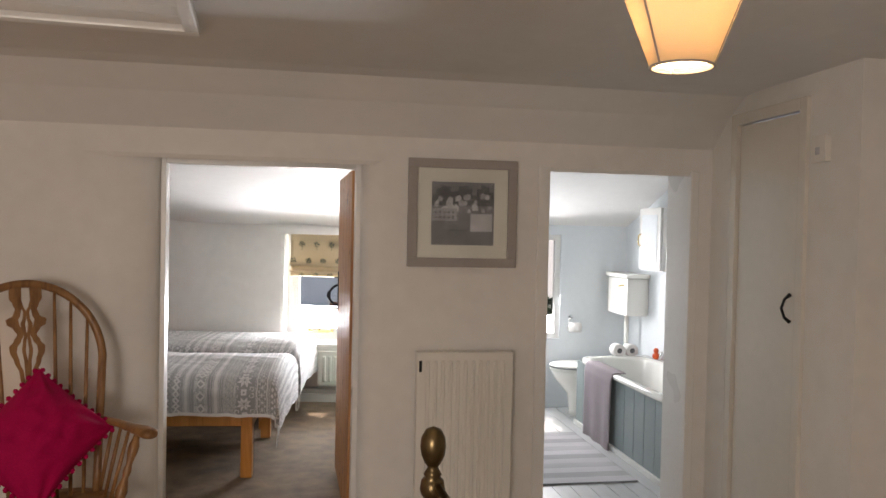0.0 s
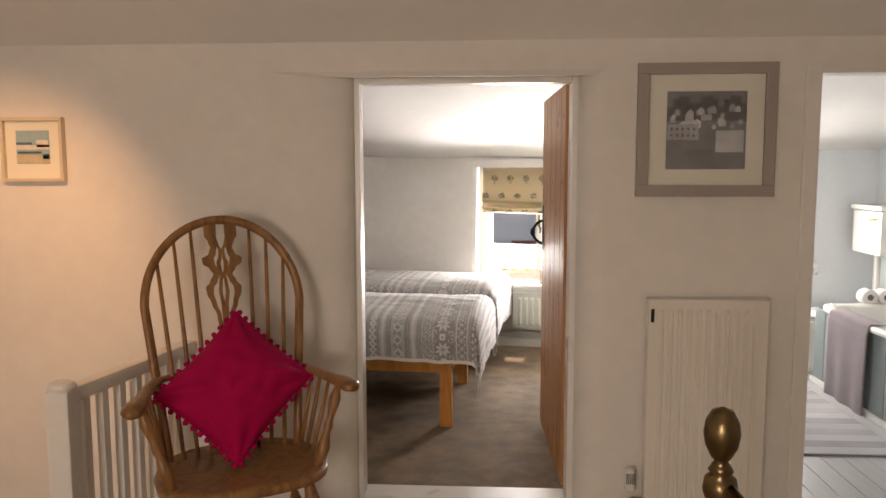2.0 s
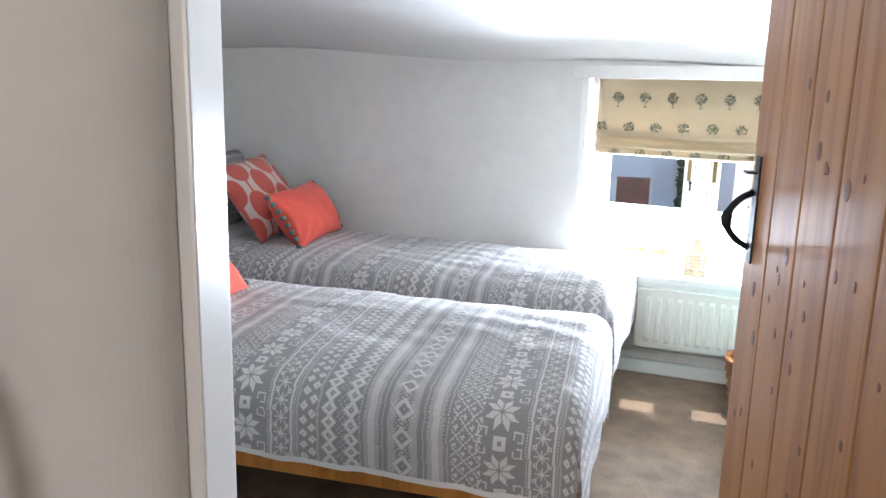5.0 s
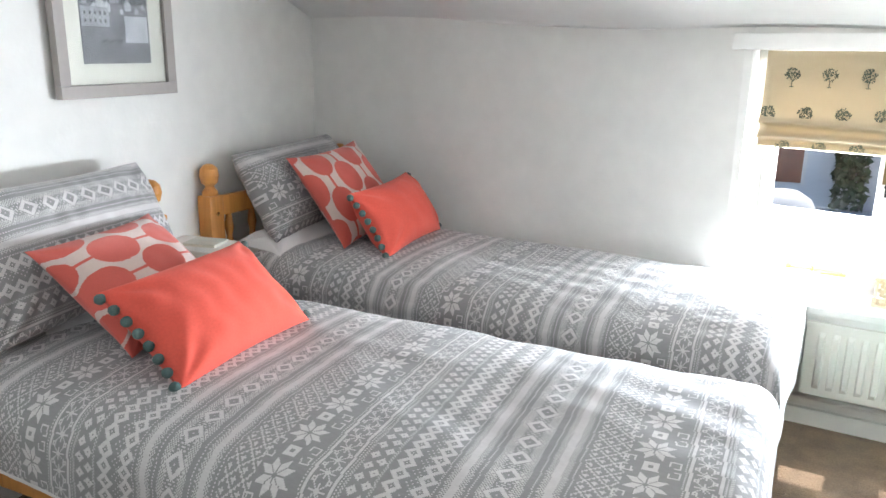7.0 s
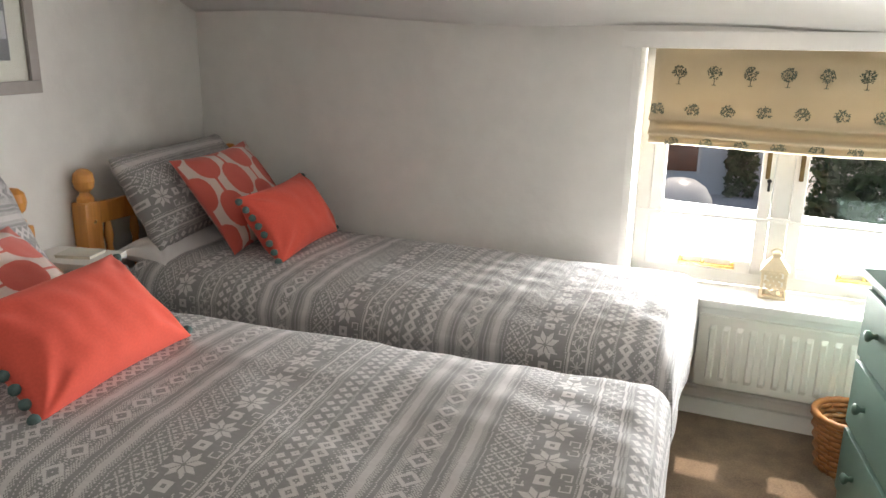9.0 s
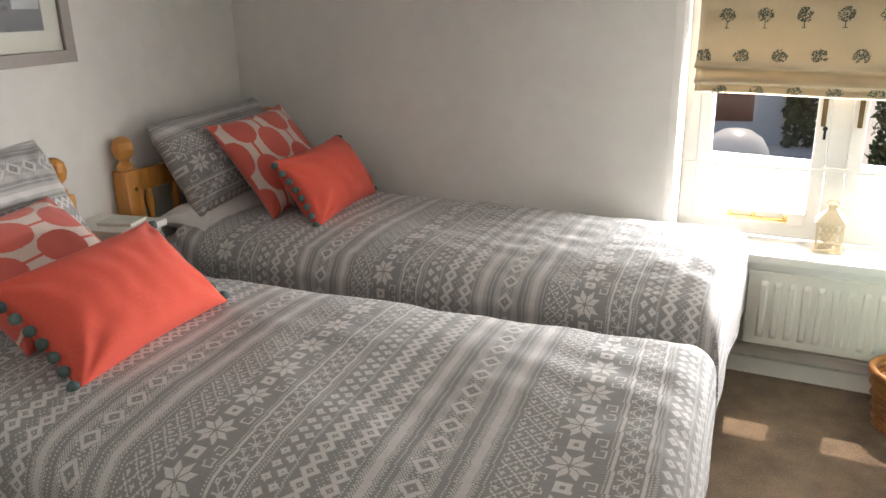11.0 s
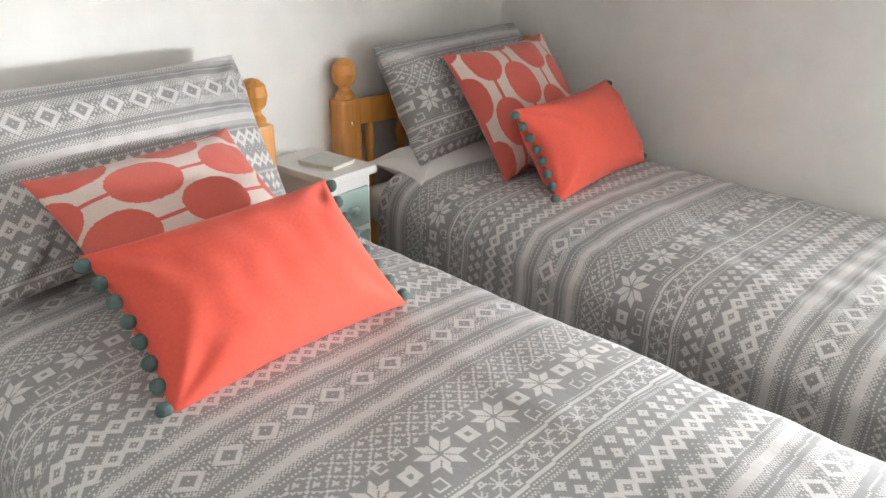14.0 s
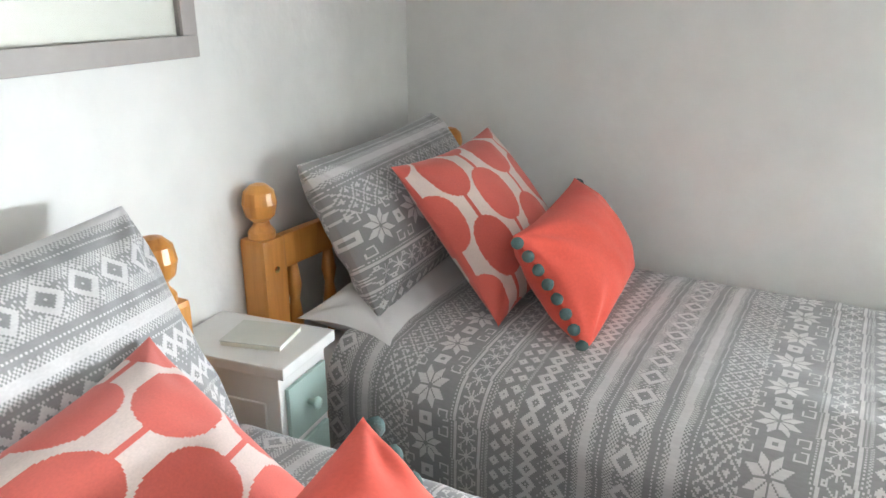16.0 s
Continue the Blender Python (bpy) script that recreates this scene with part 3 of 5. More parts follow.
def bed(at, length, label):
    """Pine single bed: posts, rails, spindles, mattress. Local x to the foot."""
    e = thing("single_bed", label, "bed", "twin beds", at)
    z0 = BF
    for s in (-1, 1):
        b = bmesh.new()
        box(b, -0.04, 0.04, s * 0.460 - 0.04, s * 0.460 + 0.04, z0, 0.80, bevel=0.012)
        prof = [(0.034, 0.80), (0.034, 0.815), (0.022, 0.83), (0.02, 0.84), (0.036, 0.855), (0.043, 0.885), (0.038, 0.915), (0.02, 0.932), (0.004, 0.936)]
        lathe(b, prof, 18, Matrix.Translation((0, s * 0.460, 0)))
        post = part("post", b, PINE_BED, e, "", False)
        part("screw_cap", lathe(bmesh.new(), [(0.009, 0.0), (0.009, 0.002), (0.004, 0.003)], 12, Matrix.Translation((0.0405, s * 0.460, 0.72)) @ pose(0, 0, 0, 0, 90)), GOLD, post, "small brass screw cap")
        part("side_rail", boxed(0.03, length, s * 0.460 - 0.014, s * 0.460 + 0.014, 0.25, 0.385, bevel=0.005), PINE_BED, e)
        part("leg", boxed(length - 0.07, length, s * 0.455 - 0.035, s * 0.455 + 0.035, z0, 0.34, bevel=0.008), PINE_BED, e)
    part("top_rail", boxed(-0.014, 0.014, -0.44, 0.44, 0.70, 0.79, bevel=0.008), PINE_BED, e)
    part("lower_rail", boxed(-0.014, 0.014, -0.44, 0.44, 0.36, 0.44, bevel=0.008), PINE_BED, e)
    for k in range(6):
        y = -0.36 + 0.144 * k
        b = bmesh.new()
        lathe(b, [(0.011, 0.43), (0.014, 0.48), (0.021, 0.54), (0.013, 0.60), (0.021, 0.64), (0.012, 0.705)], 10, Matrix.Translation((0, y, 0)))
        part("spindle", b, PINE_BED, e, "", True)
    part("foot_rail", boxed(length - 0.03, length, -0.46, 0.46, 0.25, 0.36, bevel=0.006), PINE_BED, e)
    b = boxed(0.05, length - 0.05, -0.42, 0.42, 0.33, 0.495, bevel=0.045)
    part("mattress", b, LINEN, e, "white fitted sheet", True)
    return e


BED1 = pose(-2.268, 5.479, 0, 0, 0, -4.0)
QUILT1 = pose(-2.245, 5.50, 0, 0, 0, -5.6)
BED2 = pose(-2.223, 6.820, 0, 0, 0, -9.0)
QUILT2 = pose(-2.19, 6.845, 0, 0, 0, -9.0)
SHIFT1, SHIFT2 = 0.215, 0.302   # where the pattern starts along each quilt
bed(BED1, 2.05, "honey pine single bed with turned posts by the door side")
bed(BED2, 2.10, "honey pine single bed with turned posts along the wall")
q1 = duvet("duvet", QUILT1, 0.12, 2.20, 0.53, 0.53, 0.545, 3, SHIFT1, 0.27, 0.155, 0.055)
tagged(q1, "grey and white snowflake patterned duvet spread over bed", "duvet", "twin duvets")
q2 = duvet("duvet", QUILT2, 0.16, 2.30, 0.50, 0.46, 0.535, 8, SHIFT2, lean=0.037)
tagged(q2, "grey and white snowflake patterned duvet rumpled at foot", "duvet", "twin duvets")

GP = "grey patterned pillows"
cushion("pillow", (-2.02, 5.07, 0.60), (-2.03, 5.88, 0.60), (-2.225, 5.07, 1.01), 0.25, KNIT, "grey and white patterned pillow leaning on headboard", GP, lambda a, b: pattern_colour(b + 0.11, a), 1, cell=CELL, wrinkle=0.014, puff=0.45, dip=0.06)
cushion("pillow", (-2.025, 6.45, 0.59), (-1.995, 7.235, 0.61), (-2.235, 6.415, 0.965), 0.25, KNIT, "grey and white snowflake pillow leaning on headboard", GP, lambda a, b: pattern_colour(0.932 - b, a), 2, cell=CELL, wrinkle=0.014, puff=0.45, dip=0.06)
LP = "leaf print cushions"
cushion("cushion", (-1.66, 5.18, 0.60), (-1.71, 5.715, 0.60), (-1.975, 5.195, 0.872), 0.17, CUSHION_CLOTH, "coral and cream leaf print square cushion", LP, leaf_print, 3, cell=0.003)
cushion("cushion", (-1.735, 6.535, 0.575), (-1.625, 6.985, 0.615), (-2.04, 6.58, 0.95), 0.17, CUSHION_CLOTH, "coral and cream leaf print square cushion", LP, lambda a, b: leaf_print(b + 0.02, a), 4, cell=0.003)
OC = "coral cushions"
c1, w, h = cushion("cushion", (-1.44, 5.105, 0.570), (-1.398, 5.67, 0.585), (-1.70, 5.135, 0.80), 0.20, CORAL, "plain coral velvet cushion with teal pompoms", OC, None, 5, wrinkle=0.009, puff=0.55)
pompoms(c1, w, h, -1), pompoms(c1, w, h, 1)
c2, w, h = cushion("cushion", (-1.505, 6.495, 0.560), (-1.485, 7.06, 0.575), (-1.69, 6.515, 0.83), 0.21, CORAL, "plain coral velvet cushion with teal pompoms", OC, None, 6, wrinkle=0.009, puff=0.55)
pompoms(c2, w, h, -1), pompoms(c2, w, h, 1)
WP = "white under pillows"
cushion("pillow", (-1.95, 5.12, 0.535), (-1.95, 5.86, 0.535), (-2.22, 5.12, 0.545), 0.12, LINEN, "plain white pillow lying under the patterned pillow", WP, None, 21, wrinkle=0.010)
cushion("pillow", (-1.96, 6.375, 0.555), (-1.90, 7.06, 0.555), (-2.235, 6.345, 0.575), 0.14, LINEN, "plain white pillow lying under the patterned pillow", WP, None, 22, wrinkle=0.010)

# ---- window, sill, blind, radiator ----


def tilt_to_wall(x, d, z):
    """A frame on the window wall: local x along the wall, y into the wall, at depth d behind its face."""
    return Matrix.Translation((x, wy(x) + d, z)) @ pose(0, 0, 0, 0, 0, math.degrees(math.atan(SLOPE)))


def translucent_mat(name, colour):
    m = bpy.data.materials.new(name)
    m.use_nodes = True
    t = m.node_tree
    n, l = t.nodes, t.links
    b = n["Principled BSDF"]
    b.inputs["Base Color"].default_value, b.inputs["Roughness"].default_value = (*colour, 1), 0.9
    tr, mx = n.new("ShaderNodeBsdfTranslucent"), n.new("ShaderNodeMixShader")
    nz, mr, sc = n.new("ShaderNodeTexNoise"), n.new("ShaderNodeMapRange"), n.new("ShaderNodeVectorMath")
    nz.inputs["Scale"].default_value, nz.inputs["Detail"].default_value = 400, 3
    mr.inputs["To Min"].default_value, mr.inputs["To Max"].default_value = 0.85, 1.15
    sc.operation = "SCALE"
    sc.inputs[0].default_value = colour
    l.new(nz.outputs["Fac"], mr.inputs["Value"])
    l.new(mr.outputs[0], sc.inputs["Scale"])
    l.new(sc.outputs[0], b.inputs["Base Color"])
    l.new(sc.outputs[0], tr.inputs["Color"])
    mx.inputs[0].default_value = 0.22
    l.new(b.outputs[0], mx.inputs[1])
    l.new(tr.outputs[0], mx.inputs[2])
    l.new(mx.outputs[0], n["Material Output"].inputs[0])
    return m


BLIND = translucent_mat("beige_blind_linen", (0.50, 0.41, 0.28))
TREE_INK = mat("tree_print_ink", (0.13, 0.15, 0.115), 0.9, grain=200, amount=0.4, bump=0)
SHADE = translucent_mat("cream_lampshade_cloth", (0.86, 0.74, 0.56))

win = thing("window_1", "white painted wooden casement window with brass stays", "window", at=tilt_to_wall(0.45, 0.20, 0))
tagged(win, kind="structure")
L0, L1 = -0.58, 0.70      # along the wall from the mullion's middle


def wbox(x0, x1, z0, z1, y0=-0.03, y1=0.03, bevel=0.005):
    return boxed(x0, x1, y0, y1, z0, z1, bevel=bevel)


for nm, args in (("frame_jamb", (L0, L0 + 0.06, 0.47, 1.46)), ("frame_jamb", (L1 - 0.06, L1, 0.47, 1.46)), ("frame_head", (L0, L1, 1.40, 1.46)), ("frame_sill", (L0, L1, 0.465, 0.52)), ("mullion", (-0.035, 0.035, 0.52, 1.40))):
    part(nm, wbox(*args, y0=-0.025, y1=0.05), GLOSS_WHITE, win)
for x0, x1 in ((L0 + 0.062, -0.037), (0.037, L1 - 0.062)):
    sash = part("casement", wbox(x0, x0 + 0.05, 0.522, 1.398, -0.04, 0.02), GLOSS_WHITE, win)
    part("stile", wbox(x1 - 0.05, x1, 0.522, 1.398, -0.04, 0.02), GLOSS_WHITE, sash)
    part("bottom_rail", wbox(x0 + 0.05, x1 - 0.05, 0.522, 0.575, -0.04, 0.02), GLOSS_WHITE, sash)
    part("top_rail", wbox(x0 + 0.05, x1 - 0.05, 1.35, 1.398, -0.04, 0.02), GLOSS_WHITE, sash)
    part("glazing_bar", wbox(x0 + 0.05, x1 - 0.05, 0.745, 0.765, -0.03, 0.01, 0.003), GLOSS_WHITE, sash)
    for z0, z1 in ((0.575, 0.745), (0.765, 1.35)):
        g = part("pane", boxed(x0 + 0.045, x1 - 0.045, -0.006, -0.002, z0 - 0.005, z1 + 0.005), GLASS, sash)
        g.visible_shadow = False
    xm = (x0 + x1) / 2
    stay = part("casement_stay", boxed(xm - 0.10, xm + 0.13, -0.062, -0.045, 0.538, 0.552, bevel=0.003), GOLD, win, "polished brass casement stay")
    for dx in (-0.09, 0.0, 0.12):
        b = bmesh.new()
        lathe(b, [(0.006, 0), (0.008, 0.012), (0.005, 0.022)], 10, Matrix.Translation((xm + dx, -0.054, 0.55)))
        part("stay_peg", b, GOLD, stay, "", True)
for s in (-1, 1):
    b = boxed(s * 0.062 - 0.009, s * 0.062 + 0.009, -0.055, -0.04, 0.93, 1.06, bevel=0.004)
    part("casement_fastener", b, BRASS, win, "aged brass casement fastener")
b = boxed(-0.058, -0.048, -0.056, -0.05, 0.88, 0.915, bevel=0.002)
lathe(b, [(0.009, 0), (0.009, 0.004)], 12, Matrix.Translation((-0.053, -0.05, 0.922)) @ pose(0, 0, 0, 90))
part("window_key", b, IRON, win, "small dark window key")
b = boxed(-0.045, 0.045, -0.062, -0.04, 0.758, 0.772, bevel=0.003)
part("catch_bar", boxed(L0 + 0.01, L1 - 0.01, -0.055, -0.042, 0.752, 0.764, bevel=0.003), GLOSS_WHITE, win)
part("catch", b, GLOSS_WHITE, win)

sill = part("window_sill", boxed(-0.59, 0.72, -0.285, -0.025, 0.425, 0.462, bevel=0.008), GLOSS_WHITE)
sill.matrix_basis = tilt_to_wall(0.45, 0.20, 0)
tagged(sill, kind="structure")
b = boxed(-0.30, 0.72, -0.262, -0.203, 0.375, 0.423, bevel=0.004)
apron = part("trim_sill_apron", b, GLOSS_WHITE)
apron.matrix_basis = tilt_to_wall(0.45, 0.20, 0)
tagged(apron, kind="structure")
pel = part("pelmet", boxed(-0.69, 0.78, -0.03, -0.002, 1.438, 1.502, bevel=0.004), GLOSS_WHITE)
pel.matrix_basis = tilt_to_wall(0.45, 0.0, 0)
tagged(pel, "white painted wooden pelmet board above the blind", "pelmet")

# Roman blind with rows of printed trees
blind = thing("roman_blind", "beige linen Roman blind printed with small trees", "blind", at=tilt_to_wall(0.45, 0.075, 0))
prof = [(0.0, 1.436), (0.004, 1.33), (-0.004, 1.235), (-0.030, 1.172), (-0.056, 1.158), (-0.054, 1.150), (-0.010, 1.146), (-0.004, 1.125), (-0.022, 1.108), (-0.044, 1.099), (-0.042, 1.092), (-0.004, 1.088), (-0.004, 1.072), (-0.012, 1.060), (-0.004, 1.052)]
xs = np.linspace(-0.555, 0.66, 40)
P = np.zeros((len(xs), len(prof), 3))
for i, x in enumerate(xs):
    for j, (y, z) in enumerate(prof):
        P[i, j] = (x, y + 0.004 * math.sin(7 * x + z * 20) * (1 if j < 3 else 0.4), z - 0.006 * math.sin(5.2 * x + 1) * (j > 2))
cl = grid_mesh("blind_cloth", P, None, BLIND, blind)
so = cl.modifiers.new("thickness", "SOLIDIFY")
so.thickness = 0.003
rng = random.Random(2)


def printed_tree(x, y, z, clip=0.0):
    b = bmesh.new()
    for k in range(85):
        a, r = rng.uniform(0, 2 * math.pi), 0.028 * math.sqrt(rng.random())
        cx, cz = x + r * math.cos(a), z + r * math.sin(a) * 0.92
        if cz < clip:
            continue
        s, t0 = 0.0038, rng.uniform(0, math.pi)
        ring = [b.verts.new((cx + s * (1.3 if i % 2 == 0 else 0.6) * math.cos(t0 + i * math.pi / 2), y, cz + s * (1.3 if i % 2 == 0 else 0.6) * math.sin(t0 + i * math.pi / 2))) for i in range(4)]
        b.faces.new(ring)
    if z - 0.045 > clip:
        for q in (((-0.0015, -0.02), (0.0015, -0.02), (0.0018, -0.046), (-0.0018, -0.046)), ((-0.008, -0.045), (0.008, -0.045), (0.008, -0.048), (-0.008, -0.048))):
            b.faces.new([b.verts.new((x + px, y, z + pz)) for px, pz in q])
    g = bmesh.ops.extrude_face_region(b, geom=b.faces[:])
    bmesh.ops.translate(b, vec=(0, -0.0012, 0), verts=[v for v in g["geom"] if isinstance(v, bmesh.types.BMVert)])
    part("printed_tree", b, TREE_INK, blind)


for k in range(9):
    printed_tree(-0.455 + 0.134 * k, -0.005, 1.345)
    printed_tree(-0.525 + 0.134 * k, -0.030, 1.198, 1.178)
    printed_tree(-0.46 + 0.134 * k, -0.016, 1.062, 1.058)


def radiator(label, at, w, h, pitch=0.033):
    """Steel panel radiator with pressed ribs; local x along, front towards -y, base at 0."""
    e = thing("radiator", label, "radiator", "", at)
    fp = part("front_panel", boxed(0, w, 0, 0.018, 0, h, bevel=0.004), RAD_WHITE, e)
    n = int((w - 0.06) / pitch)
    rib = None
    for k in range(n):
        x = 0.03 + (w - 0.06) * (k + 0.5) / n
        if rib is None:
            ww = pitch * 0.30
            b = bmesh.new()
            rows_ = [[b.verts.new((dx, o, z)) for dx, o in ((-ww, 0.001), (-ww * 0.55, o1), (ww * 0.55, o1), (ww, 0.001))] for z, o1 in ((0.028, 0.001), (0.048, -0.009), (h - 0.048, -0.009), (h - 0.028, 0.001))]
            for r0, r1 in zip(rows_, rows_[1:]):
                for i in range(3):
                    b.faces.new((r0[i], r0[i + 1], r1[i + 1], r1[i]))
            rib = part("rib", b, RAD_WHITE, fp)
        else:
            rib = new("rib", rib.data)
            rib.parent = fp
        rib.location = (x, 0, 0)
    part("back_panel", boxed(0, w, 0.045, 0.06, 0.01, h - 0.01, bevel=0.004), RAD_WHITE, e)
    part("top_grille", boxed(-0.004, w + 0.004, -0.004, 0.062, h - 0.004, h + 0.008, bevel=0.003), RAD_WHITE, e)
    for x in (-0.003, w - 0.001):
        part("side_cover", boxed(x, x + 0.004, 0.0, 0.06, 0.01, h - 0.005, bevel=0.001), RAD_WHITE, e)
    return e


r1 = radiator("white ribbed steel panel radiator under the sill", tilt_to_wall(0.16, -0.085, 0.09), 0.92, 0.30, 0.050)
b = bmesh.new()
tube(b, [(-0.15, 0.06, -0.035), (0.5, 0.06, -0.038), (0.95, 0.06, -0.035)], 0.011, 10)
part("pipe", b, GLOSS_WHITE, r1, "white painted heating pipe", True)
bm = bmesh.new()
skew(bm, HX + 0.01, 1.149, -0.028, -0.002, BF, 0.0)
structure("baseboard", bm, GLOSS_WHITE)

# lantern on the sill
CREAM_METAL = mat("cream_lantern_metal", (0.62, 0.52, 0.36), 0.45, 0.2, grain=60, amount=0.2)
lan = thing("lantern", "small cream metal lantern on the window sill", "lantern", at=tilt_to_wall(0.44, 0.08, 0.462))
part("base", boxed(-0.052, 0.052, -0.052, 0.052, 0, 0.014, bevel=0.003), CREAM_METAL, lan)
for sx in (-1, 1):
    for sy in (-1, 1):
        part("corner_post", boxed(sx * 0.043 - 0.005, sx * 0.043 + 0.005, sy * 0.043 - 0.005, sy * 0.043 + 0.005, 0.014, 0.115, bevel=0.001), CREAM_METAL, lan)
for k in range(4):
    m = pose(0, 0, 0, 0, 0, 90 * k)
    b = bmesh.new()
    for i in range(5):
        z = 0.028 + 0.018 * i
        for x in (-0.02, 0.0, 0.02):
            lathe(b, [(0.009, -0.0015), (0.009, 0.0015)], 8, m @ Matrix.Translation((x + 0.008 * (i % 2), -0.043, z)) @ pose(0, 0, 0, 90))
    tagged(part("fretwork_panel", b, CREAM_METAL, lan), kind="stuff")
b = bmesh.new()
lathe(b, [(0.078, 0.113), (0.076, 0.12), (0.022, 0.165), (0.02, 0.175), (0.024, 0.178), (0.02, 0.184)], 4, pose(0, 0, 0, 0, 0, 45))
part("roof", b, CREAM_METAL, lan)
b = bmesh.new()
tube(b, [(0.022 * math.cos(a), 0, 0.184 + 0.016 * math.sin(a)) for a in np.linspace(0, math.pi, 9)], 0.003, 8)
part("handle", b, CREAM_METAL, lan)

# ---- outside the window ----
CONCRETE = mat("pale_concrete", (0.62, 0.60, 0.56), 0.9, grain=6, amount=0.15, stain=0.3)
RENDER_BLUE = mat("grey_blue_render", (0.70, 0.74, 0.77), 0.85, grain=8, amount=0.12, stain=0.4)
BRICK = mat("red_brick", (0.30, 0.13, 0.08), 0.9, grain=12, amount=0.4, bump=0.4)
SLATE = mat("roof_slate", (0.10, 0.11, 0.12), 0.7, grain=8, amount=0.3)
LEAF = mat("dark_leaf", (0.045, 0.085, 0.03), 0.6, grain=8, amount=0.6)
structure("ground", boxed(-400, 400, 7.6, 800, -2.85, -2.7), CONCRETE)
house = thing("house", "grey blue rendered outbuilding with a brick framed opening", "house", at=pose(0, 27, 0))
part("wall", boxed(-8, 4.2, 0, 5, -2.7, 2.4), RENDER_BLUE, house)
b = bmesh.new()
a_ = [b.verts.new(p) for p in ((-8.3, -0.3, 2.3), (4.5, -0.3, 2.3), (4.5, 5.3, 2.3), (-8.3, 5.3, 2.3), (-8.3, 2.5, 4.4), (4.5, 2.5, 4.4))]
for f_ in ((0, 1, 5, 4), (2, 3, 4, 5), (0, 4, 3), (1, 2, 5), (0, 3, 2, 1)):
    b.faces.new([a_[i] for i in f_])
part("roof", b, SLATE, house)
w_ = part("window", boxed(0.75, 1.75, -0.06, 0.02, -2.05, -1.05, bevel=0.02), BRICK, house, "brick red shuttered opening")
part("frame", boxed(0.65, 0.75, -0.08, 0.0, -2.1, -1.0, bevel=0.01), GLOSS_WHITE, w_)
part("frame", boxed(1.75, 1.85, -0.08, 0.0, -2.1, -1.0, bevel=0.01), GLOSS_WHITE, w_)
dome = bmesh.new()
lathe(dome, [(0.75, 0), (0.75, 0.55), (0.70, 0.85), (0.55, 1.12), (0.3, 1.28), (0.02, 1.33)], 28, Matrix.Translation((1.0, 21.5, -2.7)))
d_ = part("garden_tank", dome, GLOSS_WHITE, None, "", True)
tagged(d_, "white domed tank standing on the sunlit yard", "tank")


def leaf_mass(name, x0, x1, y0, y1, z0, z1, count, size, seed, label):
    """A hedge: a crowd of small leaf blades filling an uneven block over a few stems."""
    r = np.random.RandomState(seed)
    n = count
    c = np.stack((r.uniform(x0, x1, n), r.uniform(y0, y1, n), z0 + (z1 - z0) * r.uniform(0, 1, n) ** 0.8), 1)
    c[:, 2] *= 1 - 0.06 * np.sin(c[:, 0] * 3 + seed) * (c[:, 2] > (z0 + z1) / 2)
    a, bb = r.normal(size=(n, 3)), r.normal(size=(n, 3))
    a /= np.linalg.norm(a, axis=1)[:, None]
    bb -= a * (a * bb).sum(1)[:, None]
    bb /= np.linalg.norm(bb, axis=1)[:, None]
    s = size * r.uniform(0.6, 1.3, (n, 1))
    v = np.stack((c - a * s, c + bb * s * 0.5, c + a * s, c - bb * s * 0.5), 1).reshape(-1, 3)
    me = bpy.data.meshes.new(name)
    me.from_pydata(v.tolist(), [], (np.arange(n * 4).reshape(-1, 4)).tolist())
    me.materials.append(LEAF)
    ob = new(name, me)
    return tagged(ob, label, "hedge", kind="stuff")


leaf_mass("hedge", 3.6, 9.5, 20.0, 21.5, -2.7, -0.35, 8000, 0.13, 4, "dark green leafy hedge behind the yard")
leaf_mass("ivy", 2.55, 3.35, 26.55, 26.98, -2.7, 1.6, 2200, 0.12, 9, "dark green ivy column on the outbuilding wall")

# ---- chest of drawers, basket, bedside cabinet, picture ----
chest = thing("chest_of_drawers", "sage green painted chest of drawers by the window", "chest", at=pose(0.61, 5.98, BF))
CH = 0.80
part("body", boxed(0.012, 0.44, -0.41, 0.41, 0.0, CH, bevel=0.006), GREEN_PAINT, chest)
part("top", boxed(-0.015, 0.45, -0.44, 0.44, CH + 0.001, CH + 0.028, bevel=0.010), GREEN_PAINT, chest)
for i in range(3):
    z0 = 0.06 + i * 0.245
    dr = part("drawer", boxed(-0.006, 0.012, -0.385, 0.385, z0, z0 + 0.225, bevel=0.006), GREEN_PAINT, chest)
    for y in (-0.22, 0.22):
        b = bmesh.new()
        lathe(b, [(0.010, 0), (0.008, 0.012), (0.018, 0.022), (0.019, 0.03), (0.012, 0.036), (0.001, 0.038)], 14, Matrix.Translation((-0.006, y, z0 + 0.12)) @ pose(0, 0, 0, 0, -90))
        part("knob", b, GREEN_PAINT, dr, "", True)
basket = thing("waste_basket", "brown woven wicker waste basket on the carpet", "basket", at=pose(0.70, 6.60, BF))
NB = 26


def rad_at(z):
    return 0.095 + 0.035 * (z / 0.22) ** 1.2


for k in range(10):
    z = 0.012 + k * 0.021
    b = bmesh.new()
    pts = [((rad_at(z) + (0.005 if (i + k) % 2 else -0.005)) * math.cos(2 * math.pi * i / NB), (rad_at(z) + (0.005 if (i + k) % 2 else -0.005)) * math.sin(2 * math.pi * i / NB), z) for i in range(NB + 1)]
    tube(b, pts, 0.011, 6)
    part("weave_band", b, WICKER, basket, "", True)
for k in range(NB // 2):
    a = 2 * math.pi * k / (NB // 2)
    b = bmesh.new()
    tube(b, [(rad_at(z) * math.cos(a), rad_at(z) * math.sin(a), z) for z in (0.0, 0.07, 0.14, 0.215)], 0.006, 6)
    part("stake", b, WICKER, basket, "", True)
